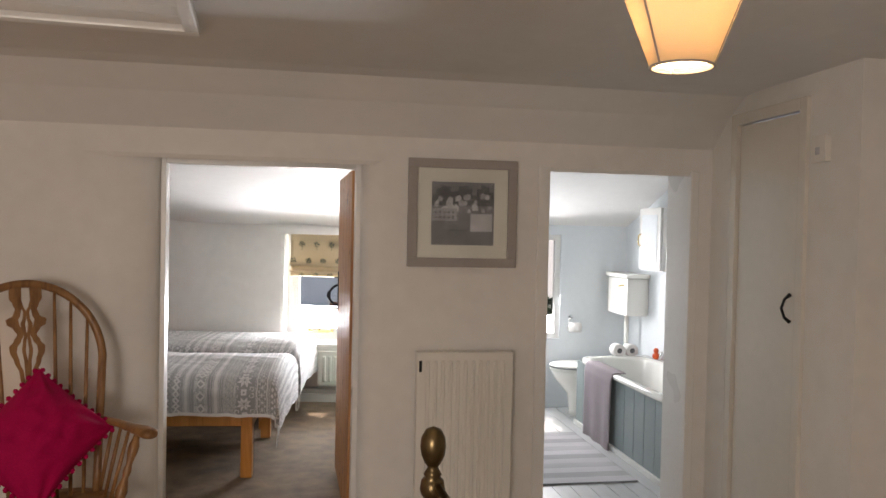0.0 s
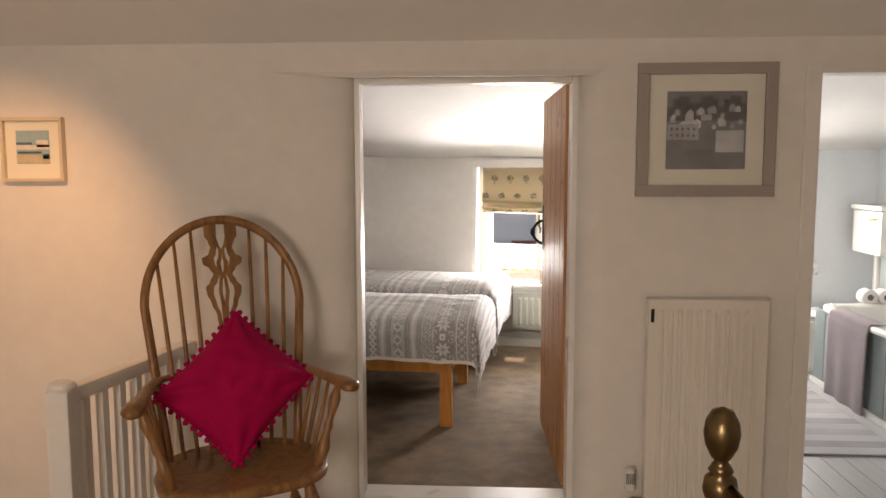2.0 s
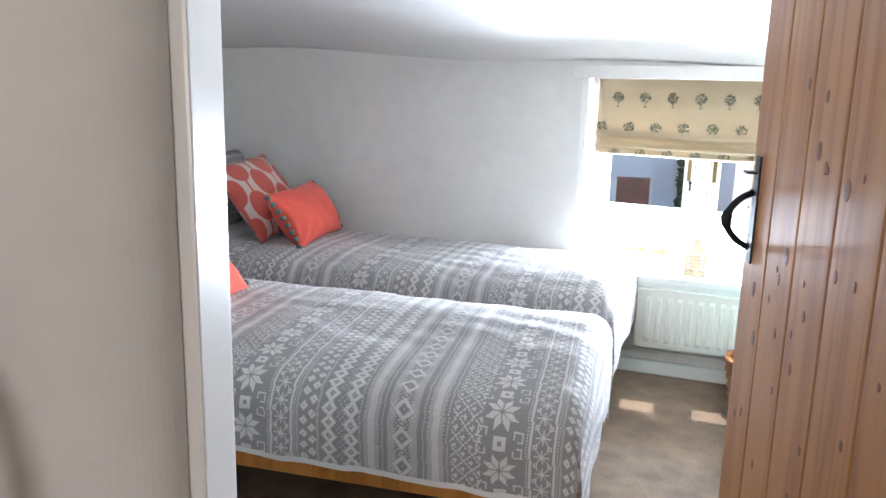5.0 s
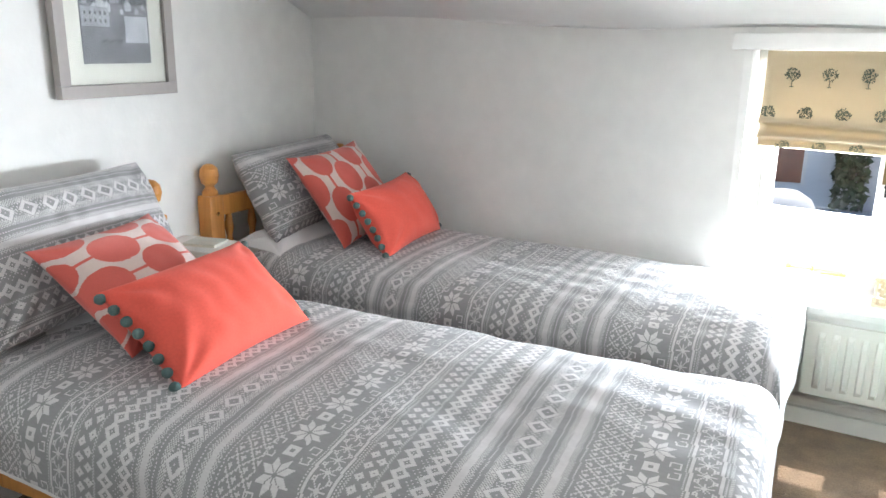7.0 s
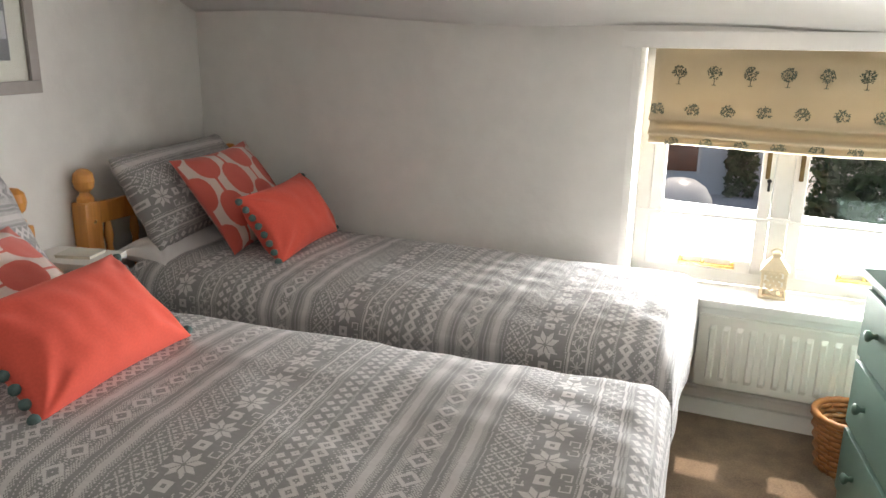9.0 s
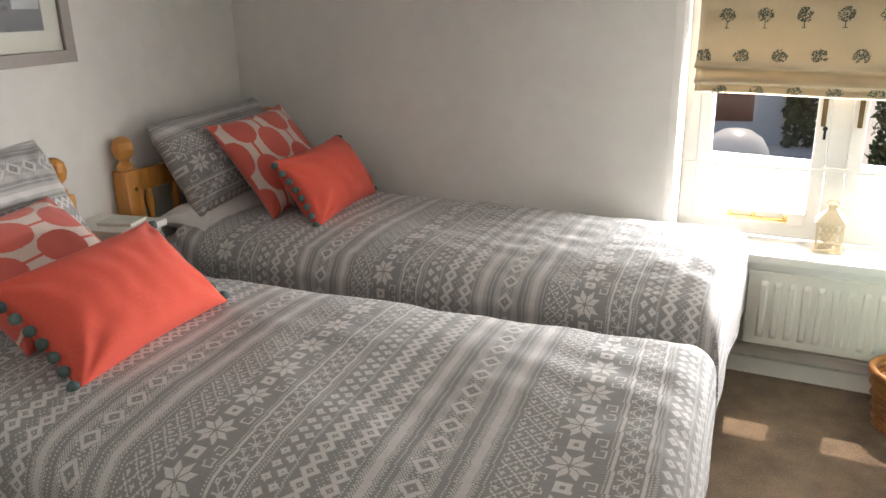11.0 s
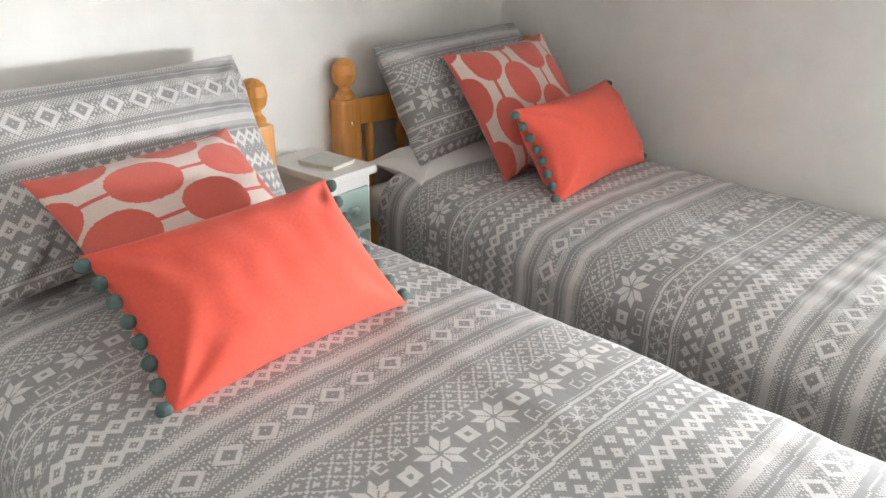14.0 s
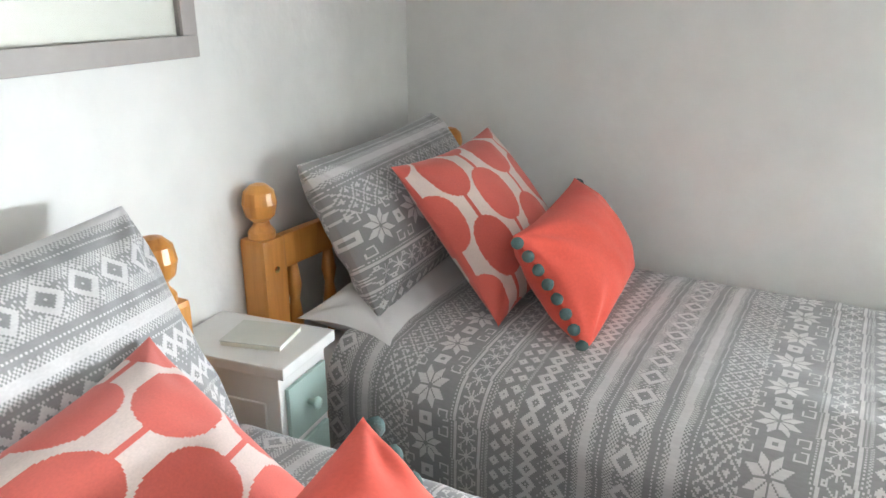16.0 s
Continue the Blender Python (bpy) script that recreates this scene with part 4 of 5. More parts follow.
b = bmesh.new()
tube(b, [(rad_at(0.22) * math.cos(2 * math.pi * i / 40), rad_at(0.22) * math.sin(2 * math.pi * i / 40), 0.218 + 0.003 * (i % 2)) for i in range(41)], 0.013, 8)
part("rim", b, WICKER, basket, "", True)
part("base", lathe(bmesh.new(), [(0.09, 0.0), (0.09, 0.012)], 24), WICKER, basket)

ns = thing("bedside_cabinet", "white bedside cabinet with a pale sage drawer", "cabinet", at=pose(-2.340, 6.138, BF))
part("body", boxed(0.01, 0.285, -0.092, 0.092, 0.0, 0.685, bevel=0.004), GLOSS_WHITE, ns)
part("top", boxed(0.0, 0.308, -0.106, 0.106, 0.688, 0.715, bevel=0.005), GLOSS_WHITE, ns)
for z0, z1 in ((0.52, 0.65), (0.35, 0.50), (0.08, 0.33)):
    d_ = part("drawer", boxed(0.287, 0.297, -0.075, 0.075, z0, z1, bevel=0.003), PALE_SAGE, ns, "pale sage drawer front")
    b = bmesh.new()
    lathe(b, [(0.008, 0), (0.006, 0.01), (0.014, 0.018), (0.012, 0.026), (0.001, 0.028)], 12, Matrix.Translation((0.297, 0, (z0 + z1) / 2)) @ pose(0, 0, 0, 0, 90))
    part("knob", b, PALE_SAGE, d_, "", True)
for s in (-1, 1):
    part("side_panel", boxed(0.04, 0.25, s * 0.094 - 0.004, s * 0.094 + 0.004, 0.12, 0.62, bevel=0.004), GLOSS_WHITE, ns)
tile = thing("booklet", "pale floral booklet lying on the bedside cabinet", "booklet", at=pose(-2.16, 6.145, BF + 0.715, 0, 0, 8))
part("pages", boxed(-0.07, 0.07, -0.055, 0.055, 0, 0.010, bevel=0.002), MOUNT, tile)
part("cover", boxed(-0.072, 0.072, -0.057, 0.057, 0.0105, 0.013, bevel=0.001), mat("floral_cover", (0.72, 0.71, 0.65), 0.6, grain=25, amount=0.35, second=(0.58, 0.61, 0.55)), tile)


def art_block(bm_list, parent):
    for nm, mt, args in bm_list:
        part(nm, boxed(*args), mt, parent)


INK = [mat("print_grey_%s" % n, (v, v, v * 1.03), 0.8, grain=30, amount=0.35, stain=9) for n, v in (("dark", 0.14), ("mid", 0.26), ("light", 0.42), ("pale", 0.60))]


def harbour_picture(at, w, h, label):
    """Framed monochrome print of a harbour village; local x across, z up, front towards -y."""
    e = thing("framed_picture", label, "picture", "harbour prints", at)
    fw = 0.045
    part("frame_top", boxed(0, w, -0.03, 0, h - fw, h, bevel=0.003), TAUPE, e)
    part("frame_bottom", boxed(0, w, -0.03, 0, 0, fw, bevel=0.003), TAUPE, e)
    part("frame_left", boxed(0, fw, -0.0295, 0, fw, h - fw, bevel=0.003), TAUPE, e)
    part("frame_right", boxed(w - fw, w, -0.0295, 0, fw, h - fw, bevel=0.003), TAUPE, e)
    part("mount", boxed(fw, w - fw, -0.012, -0.002, fw, h - fw), MOUNT, e)
    x0, x1, z0, z1 = w * 0.215, w * 0.79, h * 0.205, h * 0.79
    pr = part("print", boxed(x0, x1, -0.014, -0.0122, z0, z1), INK[1], e, "grey harbour village print")
    W_, H_ = x1 - x0, z1 - z0
    r = random.Random(3)
    b = bmesh.new()
    for k in range(14):      # hill line
        hx = x0 + W_ * k / 14
        box(b, hx, hx + W_ / 14, -0.0150, -0.0141, z0 + H_ * 0.62, z0 + H_ * (0.80 + 0.15 * abs(math.sin(k * 0.7))))
    part("hill", b, INK[0], pr)
    for k in range(26):
        hx, hz = x0 + W_ * r.uniform(0.02, 0.90), z0 + H_ * r.uniform(0.50, 0.74)
        s = W_ * r.uniform(0.05, 0.10)
        yf = -0.0153 - 0.00003 * k
        b = boxed(hx, hx + s, yf, -0.0151, hz, hz + s * 0.8)
        v = [b.verts.new((hx, yf, hz + s * 0.8)), b.verts.new((hx + s, yf, hz + s * 0.8)), b.verts.new((hx + s / 2, yf, hz + s * 1.25))]
        b.faces.new(v)
        part("painted_house", b, r.choice(INK[2:]), pr)
    b = boxed(x0 + W_ * 0.01, x0 + W_ * 0.40, -0.0168, -0.0161, z0 + H_ * 0.38, z0 + H_ * 0.58)
    part("painted_warehouse", b, INK[2], pr)
    b = bmesh.new()
    for i in range(5):
        for j in range(2):
            box(b, x0 + W_ * (0.05 + 0.07 * i), x0 + W_ * (0.075 + 0.07 * i), -0.0172, -0.0169, z0 + H_ * (0.42 + 0.08 * j), z0 + H_ * (0.455 + 0.08 * j))
    part("painted_windows", b, INK[0], pr)
    part("painted_quay", boxed(x0 + W_ * 0.62, x0 + W_ * 0.97, -0.0168, -0.0161, z0 + H_ * 0.22, z0 + H_ * 0.50), INK[3], pr)
    for k in range(3):
        bx = x0 + W_ * (0.26 + 0.11 * k)
        b = bmesh.new()
        v = [b.verts.new((bx + dx * W_, -0.0172, z0 + H_ * (0.20 + dz))) for dx, dz in ((0, 0.0), (0.08, 0.03), (0.10, 0.06), (0.01, 0.03))]
        b.faces.new(v)
        part("painted_boat", b, INK[0], pr)
    g = part("glass", boxed(fw, w - fw, -0.0215, -0.020, fw, h - fw), GLASS, e)
    g.visible_shadow = False
    return e


harbour_picture(pose(0.545, WALL_Y - 0.004, 1.31), 0.545, 0.53, "taupe framed grey harbour print on the white wall")
harbour_picture(pose(HX + 0.012, 5.645, 1.242, 0, 0, 90), 0.572, 0.572, "taupe framed grey harbour print above the bedside cabinet")

# ---- landing ----
r2 = radiator("tall white ribbed panel radiator on the landing wall", pose(0.60, WALL_Y - 0.085, 0.03), 0.47, 0.86, 0.036)
b = bmesh.new()
lathe(b, [(0.010, -0.15), (0.010, -0.02), (0.014, -0.018), (0.014, 0.01)], 12, Matrix.Translation((-0.055, 0.03, 0.0)))
tube(b, [(-0.055, 0.03, 0.01), (-0.02, 0.03, 0.012), (0.0, 0.03, 0.012)], 0.009, 10)
valve = part("valve_body", b, BRASS, r2, "dull brass radiator valve", True)
b = bmesh.new()
lathe(b, [(0.014, 0.02), (0.022, 0.03), (0.023, 0.10), (0.019, 0.118), (0.002, 0.12)], 16, Matrix.Translation((-0.055, 0.03, 0.03)))
head = part("thermostat_head", b, GLOSS_WHITE, valve, "white thermostatic head")
# dark bars laid on the white head paint the shade in its slots
for k in range(5):
    part("slot_shade", boxed(-0.073 + 0.008 * k, -0.070 + 0.008 * k, 0.004, 0.009, 0.09, 0.135), INK[0], head)
part("end_cap", boxed(0.006, 0.020, -0.007, -0.001, 0.775, 0.83, bevel=0.003), IRON, r2)

sp = thing("framed_picture", "small pale framed seascape painting on the wall", "picture", at=pose(-2.11, WALL_Y - 0.004, 1.372))
PALE_WOOD = mat("pale_limed_wood", (0.66, 0.58, 0.45), 0.6, grain=60, amount=0.12)
w, h, fw = 0.27, 0.27, 0.014
for nm, a in (("frame_top", (0, w, h - fw, h)), ("frame_bottom", (0, w, 0, fw)), ("frame_left", (0, fw, fw, h - fw)), ("frame_right", (w - fw, w, fw, h - fw))):
    part(nm, boxed(a[0], a[1], -0.03, 0, a[2], a[3], bevel=0.002), PALE_WOOD, sp)
part("mount", boxed(fw, w - fw, -0.010, -0.002, fw, h - fw), MOUNT, sp)
sea = part("painting", boxed(0.06, 0.205, -0.012, -0.0101, 0.075, 0.215), mat("painted_sky", (0.32, 0.47, 0.52), 0.7, grain=30, amount=0.15), sp)
for nm, c, z0, z1, x0, x1 in (("painted_headland", (0.10, 0.16, 0.20), 0.155, 0.165, 0.06, 0.13), ("painted_surf", (0.70, 0.70, 0.64), 0.135, 0.154, 0.06, 0.205), ("painted_cottage", (0.75, 0.72, 0.66), 0.155, 0.175, 0.15, 0.20), ("painted_roof", (0.55, 0.18, 0.08), 0.145, 0.156, 0.15, 0.205), ("painted_rocks", (0.10, 0.14, 0.15), 0.118, 0.127, 0.065, 0.17), ("painted_sand", (0.60, 0.52, 0.36), 0.078, 0.112, 0.06, 0.205), ("painted_pool", (0.10, 0.25, 0.42), 0.095, 0.118, 0.175, 0.203)):
    part(nm, boxed(x0, x1, -0.0132, -0.0122, z0, z1), mat(nm, c, 0.7, grain=40, amount=0.25), sea)


def windsor_chair(at):
    """Tall Windsor armchair; local front towards -y, floor at 0."""
    e = thing("windsor_armchair", "brown wooden Windsor armchair with a pierced splat", "chair", at=at)
    SH = 0.49
    # saddle seat
    n = 36
    rim = []
    for k in range(n):
        a = 2 * math.pi * k / n
        x, y = 0.30 * math.copysign(abs(math.cos(a)) ** 0.75, math.cos(a)), 0.25 * math.copysign(abs(math.sin(a)) ** 0.7, math.sin(a))
        rim.append((x * (1 - 0.12 * (y > 0) * (y / 0.25)), y))
    b = bmesh.new()
    rings = []
    for s, z in ((0.90, SH - 0.042), (0.985, SH - 0.032), (1.0, SH - 0.012), (0.97, SH), (0.8, SH - 0.004), (0.5, SH - 0.013), (0.2, SH - 0.012)):
        rings.append([b.verts.new((x * s, y * s, z)) for x, y in rim])
    b.faces.new(rings[0][::-1])
    for r0, r1 in zip(rings, rings[1:]):
        for i in range(n):
            b.faces.new((r0[i], r0[(i + 1) % n], r1[(i + 1) % n], r1[i]))
    b.faces.new(rings[-1])
    part("seat", b, OAK, e, "", True)

    def back_y(z):
        return 0.135 + (z - SH) * 0.28

    def bow_x(z):
        """Half width of the bow at a height."""
        if z < 1.03:
            return 0.235 + 0.055 * (z - SH) / (1.03 - SH)
        t = min(1.0, (z - 1.03) / 0.315)
        return 0.29 * math.sqrt(max(0.0, 1 - t * t))
    pts = []
    for k in range(49):
        a = math.pi * k / 48
        pts.append((0.29 * math.cos(a), back_y(1.03 + 0.315 * math.sin(a)), 1.03 + 0.315 * math.sin(a)))
    legs = [(bow_x(z), back_y(z), z) for z in np.linspace(SH - 0.01, 1.0, 8)]
    pts = legs + pts + [(-x, y, z) for x, y, z in legs[::-1]]
    part("bow", tube(bmesh.new(), pts, 0.0155, 10, 1.15), OAK, e, "", True)
    for x in (-0.225, -0.165, -0.105, 0.105, 0.165, 0.225):
        zt = 1.03 + 0.315 * math.sqrt(1 - (x * 1.06 / 0.29) ** 2) - 0.004
        xb = x * 0.82
        b = tube(bmesh.new(), [(xb + (x * 1.06 - xb) * t, back_y(SH + (zt - SH) * t), SH - 0.005 + (zt - SH) * t) for t in np.linspace(0, 1, 7)], [0.0075, 0.0085, 0.009, 0.0085, 0.008, 0.0075, 0.006], 8)
        part("spindle", b, OAK, e, "", True)
    # pierced splat: mirrored flat straps with ears, two lobes a side and an inner lozenge
    def strap(rows_, s, name, parent):
        """A flat strip of changing width down the back; rows of (x, z, width)."""
        n_ = 5 * (len(rows_) - 1)
        xs_, zs_, ws_ = [], [], []
        for k_ in range(n_ + 1):
            f_ = k_ / 5
            i_ = min(int(f_), len(rows_) - 2)
            e_ = f_ - i_
            e_ = e_ * e_ * (3 - 2 * e_) if i_ else e_
            for lst, a_, b_ in zip((xs_, zs_, ws_), rows_[i_], rows_[i_ + 1]):
                lst.append(a_ + (b_ - a_) * (e_ if lst is not zs_ else f_ - i_))
        q_ = bmesh.new()
        prev = None
        for x_, z_, w_ in zip(xs_, zs_, ws_):
            y_ = back_y(z_)
            quad = [q_.verts.new((s * (x_ + o_), y_ + d_, z_)) for o_, d_ in ((-w_ * 0.66, -0.006), (w_ * 0.66, -0.006), (w_ * 0.66, 0.006), (-w_ * 0.66, 0.006))]
            if prev:
                for m_ in range(4):
                    q_.faces.new((prev[m_], prev[(m_ + 1) % 4], quad[(m_ + 1) % 4], quad[m_]))
            else:
                q_.faces.new(quad)
            prev = quad
        q_.faces.new(prev[::-1])
        return part(name, q_, OAK, parent)
    OUTER = [(0.038, 1.338, 0.034), (0.039, 1.285, 0.034), (0.034, 1.262, 0.022), (0.030, 1.240, 0.017), (0.036, 1.215, 0.020), (0.053, 1.198, 0.034), (0.050, 1.180, 0.034), (0.034, 1.160, 0.022), (0.024, 1.138, 0.018), (0.036, 1.112, 0.020), (0.052, 1.088, 0.022), (0.052, 1.068, 0.019), (0.040, 1.030, 0.014), (0.024, 0.985, 0.012), (0.017, 0.92, 0.012), (0.016, SH - 0.01, 0.014)]
    INNER = [(0.026, 1.282, 0.012), (0.017, 1.255, 0.010), (0.005, 1.228, 0.009), (0.007, 1.205, 0.009), (0.014, 1.180, 0.012), (0.012, 1.160, 0.012), (0.005, 1.135, 0.009), (0.010, 1.105, 0.009), (0.013, 1.075, 0.010), (0.006, 1.020, 0.010), (0.0052, 0.95, 0.009), (0.0052, SH - 0.01, 0.009)]
    sp_ = None
    for s in (-1, 1):
        o_ = strap(OUTER, s, "splat" if sp_ is None else "splat_strap", sp_ or e)
        sp_ = sp_ or o_
        strap(INNER, s, "splat_strap", sp_)
    # arms
    AZ = 0.775
    for s in (-1, 1):
        path = [(s * 0.14, 0.260, AZ - 0.01), (s * 0.215, 0.245, AZ - 0.005), (s * 0.27, 0.18, AZ), (s * 0.305, 0.07, AZ), (s * 0.33, -0.04, AZ), (s * 0.352, -0.11, AZ), (s * 0.362, -0.155, AZ - 0.004), (s * 0.365, -0.184, AZ - 0.008)]
        b = bmesh.new()
        tube(b, path, [0.016, 0.018, 0.021, 0.023, 0.028, 0.036, 0.036, 0.02], 14, 1.0)
        for v in b.verts:
            v.co.z = AZ + (v.co.z - AZ) * 0.62
        part("arm", b, OAK, e, "", True)
        # turned arm support and short spindles
        p0, p1 = Vector((s * 0.245, -0.13, SH - 0.01)), Vector((s * 0.335, -0.09, AZ - 0.01))
        prof = [0.012, 0.015, 0.021, 0.024, 0.018, 0.012, 0.017, 0.012, 0.015, 0.020, 0.021, 0.014, 0.011]
        b = tube(bmesh.new(), [p0.lerp(p1, i / 12) for i in range(13)], prof, 12)
        part("arm_support", b, OAK, e, "", True)
        for k in range(3):
            p0, p1 = Vector((s * 0.245, -0.03 + 0.075 * k, SH - 0.01)), Vector((s * (0.325 - 0.012 * k), -0.01 + 0.075 * k, AZ - 0.01))
            part("short_spindle", tube(bmesh.new(), [p0, p0.lerp(p1, 0.5), p1], [0.007, 0.009, 0.007], 8), OAK, e, "", True)
        for y, dy in ((-0.15, -0.07), (0.15, 0.10)):
            p0, p1 = Vector((s * 0.20, y, SH - 0.03)), Vector((s * 0.275, y + dy, 0.0))
            prof = [0.016, 0.020, 0.026, 0.028, 0.022, 0.014, 0.024, 0.015, 0.022, 0.026, 0.024, 0.018, 0.014]
            part("leg", tube(bmesh.new(), [p0.lerp(p1, i / 12) for i in range(13)], prof, 12), OAK, e, "", True)
        b = tube(bmesh.new(), [(s * 0.235, 0.215 - 0.42 * i / 8, 0.185) for i in range(9)], [0.010, 0.012, 0.016, 0.020, 0.022, 0.020, 0.016, 0.012, 0.010], 10)
        part("side_stretcher", b, OAK, e, "", True)
    b = tube(bmesh.new(), [(0.235 * math.cos(a), -0.02 - 0.11 * math.sin(a), 0.19) for a in np.linspace(0, math.pi, 15)], 0.014, 10)
    part("hoop_stretcher", b, OAK, e, "", True)
    return e


windsor_chair(pose(-0.930, 3.17, LF, 0, 0, 28))
mc, w, h = cushion("cushion", (-0.930, 3.125, 0.372), (-0.720, 3.415, 0.632), (-1.210, 3.135, 0.642), 0.23, MAGENTA, "magenta velvet cushion with pompom trim on the armchair", "", None, 7, wrinkle=0.016, dip=0.06)
for side in range(4):
    for k in range(12):
        t = -0.5 + (k + 0.5) / 12
        x, y = ((t * w, -h / 2), (t * w, h / 2), (-w / 2, t * h), (w / 2, t * h))[side]
        b = bmesh.new()
        bmesh.ops.create_icosphere(b, subdivisions=2, radius=0.0105)
        for v in b.verts:
            v.co *= 1 + 0.2 * noise.noise(v.co * 260 + Vector((k, side, 0)))
        f_ = 1 - 0.055 * (1 - (2 * t) ** 2) + 0.02
        bmesh.ops.translate(b, vec=(x * (f_ if side > 1 else 1), y * (f_ if side < 2 else 1), 0), verts=b.verts)
        part("pompom", b, MAGENTA, mc, "", True)

# balustrade at the head of the stairs
bal = thing("balustrade", "white painted wooden stair balustrade with square balusters", "balustrade")
b = boxed(-1.515, -1.435, 2.945, 3.025, LF, 0.69, bevel=0.010)
lathe(b, [(0.046, 0.69), (0.048, 0.70), (0.040, 0.712), (0.02, 0.72), (0.002, 0.722)], 18, Matrix.Translation((-1.475, 2.985, 0)))
part("newel_post", b, GLOSS_WHITE, bal)
rail_at = Matrix.Translation((-1.475, 3.0, 0)) @ pose(0, 0, 0, 0, 0, -11)
part("handrail", boxed(-0.032, 0.032, 0.0, 0.745, 0.635, 0.69, bevel=0.016, m=rail_at), GLOSS_WHITE, bal)
part("bottom_rail", boxed(-0.03, 0.03, 0.0, 0.745, LF, LF + 0.04, bevel=0.005, m=rail_at), GLOSS_WHITE, bal)
for k in range(7):
    part("baluster", boxed(-0.016, 0.016, 0.085 + 0.095 * k - 0.016, 0.085 + 0.095 * k + 0.016, LF + 0.04, 0.637, bevel=0.003, m=rail_at), GLOSS_WHITE, bal)

# brass bedstead corner
bst = thing("brass_bedstead", "antique brass bedstead with a ball finial", "bed", at=pose(0.432, 2.13, LF - 0.01))
prof = [(0.020, 0), (0.018, 0.70), (0.018, 0.835), (0.024, 0.842), (0.024, 0.855), (0.019, 0.862), (0.032, 0.875), (0.036, 0.89), (0.032, 0.915), (0.020, 0.925), (0.026, 0.932), (0.020, 0.942), (0.014, 0.952), (0.022, 0.962), (0.033, 0.985), (0.037, 1.01), (0.034, 1.035), (0.022, 1.058), (0.002, 1.066)]
part("corner_post", lathe(bmesh.new(), prof, 24), BRASS, bst, "", True)
b = tube(bmesh.new(), [(0.01, -0.02, 0.905), (0.05, -0.15, 0.86), (0.085, -0.32, 0.80), (0.11, -0.5, 0.765), (0.13, -0.75, 0.76), (0.16, -1.1, 0.76)], 0.011, 12)
part("top_tube", b, BRASS, bst, "", True)
part("corner_post", lathe(bmesh.new(), [(r, z) for r, z in prof], 24, Matrix.Translation((0.16, -1.12, 0))), BRASS, bst, "", True)
for k in range(4):
    y = -0.24 - 0.22 * k
    part("upright", tube(bmesh.new(), [(0.075 + 0.03 * k, y, 0.25), (0.075 + 0.025 * k, y, 0.80 - 0.012 * k)], 0.007, 8), BRASS, bst, "", True)
part("lower_tube", tube(bmesh.new(), [(0.0, -0.0, 0.25), (0.16, -1.12, 0.25)], 0.011, 10), BRASS, bst, "", True)

# pendant with a tapered cloth shade
pend = thing("pendant_lamp", "cream tapered cloth pendant shade, lit", "lamp", at=pose(0.74, 1.33, 1.785))
b = bmesh.new()
lathe(b, [(0.055, 0.0), (0.145, 0.235)], 40)
bmesh.ops.delete(b, geom=[f_ for f_ in b.faces if len(f_.verts) > 4], context="FACES")
cloth = part("shade", b, SHADE, pend, "cream cloth shade", True)
so = cloth.modifiers.new("thickness", "SOLIDIFY")
so.thickness = 0.002
for r, z in ((0.0555, 0.002), (0.1455, 0.234)):
    part("ring", tube(bmesh.new(), [(r * math.cos(a), r * math.sin(a), z) for a in np.linspace(0, 2 * math.pi, 41)], 0.0025, 6), TAUPE, pend, "", True)
for k in range(3):
    a = 2 * math.pi * k / 3 + 1.4
    part("strut", tube(bmesh.new(), [(0.054 * math.cos(a), 0.054 * math.sin(a), 0.002), (0.143 * math.cos(a), 0.143 * math.sin(a), 0.232)], 0.003, 6), TAUPE, pend)
part("flex", tube(bmesh.new(), [(0, 0, 0.20), (0, 0, 0.395)], 0.004, 8), GLOSS_WHITE, pend)
part("lampholder", lathe(bmesh.new(), [(0.017, 0.165), (0.02, 0.18), (0.018, 0.215), (0.006, 0.225)], 14), GLOSS_WHITE, pend, "", True)
GLOW = bpy.data.materials.new("lit_bulb")
GLOW.use_nodes = True
GLOW.node_tree.nodes["Principled BSDF"].inputs["Emission Color"].default_value = (1.0, 0.75, 0.45, 1)
GLOW.node_tree.nodes["Principled BSDF"].inputs["Emission Strength"].default_value = 12
part("diffuser", lathe(bmesh.new(), [(0.052, 0.012), (0.052, 0.014)], 28), GLOW, pend, "glowing frosted diffuser")

# loft hatch in the ceiling
hat = thing("loft_hatch", "white painted boarded loft hatch in the ceiling", "hatch", at=pose(-0.31, 2.82, 2.18, 0, 0, 4.3))
for i in range(5):
    part("board", boxed(-0.75, -0.05, -0.06 - 0.11 * (i + 1), -0.062 - 0.11 * i, -0.012, -0.001, bevel=0.004), GLOSS_WHITE, hat)
for nm, a in (("trim_front", (-0.80, 0.0, -0.055, 0.0)), ("trim_back", (-0.80, 0.0, -0.67, -0.615)), ("trim_side", (-0.05, 0.0, -0.615, -0.055)), ("trim_side", (-0.80, -0.75, -0.615, -0.055))):
    part(nm, boxed(*a, -0.035, -0.001, bevel=0.008), GLOSS_WHITE, hat)

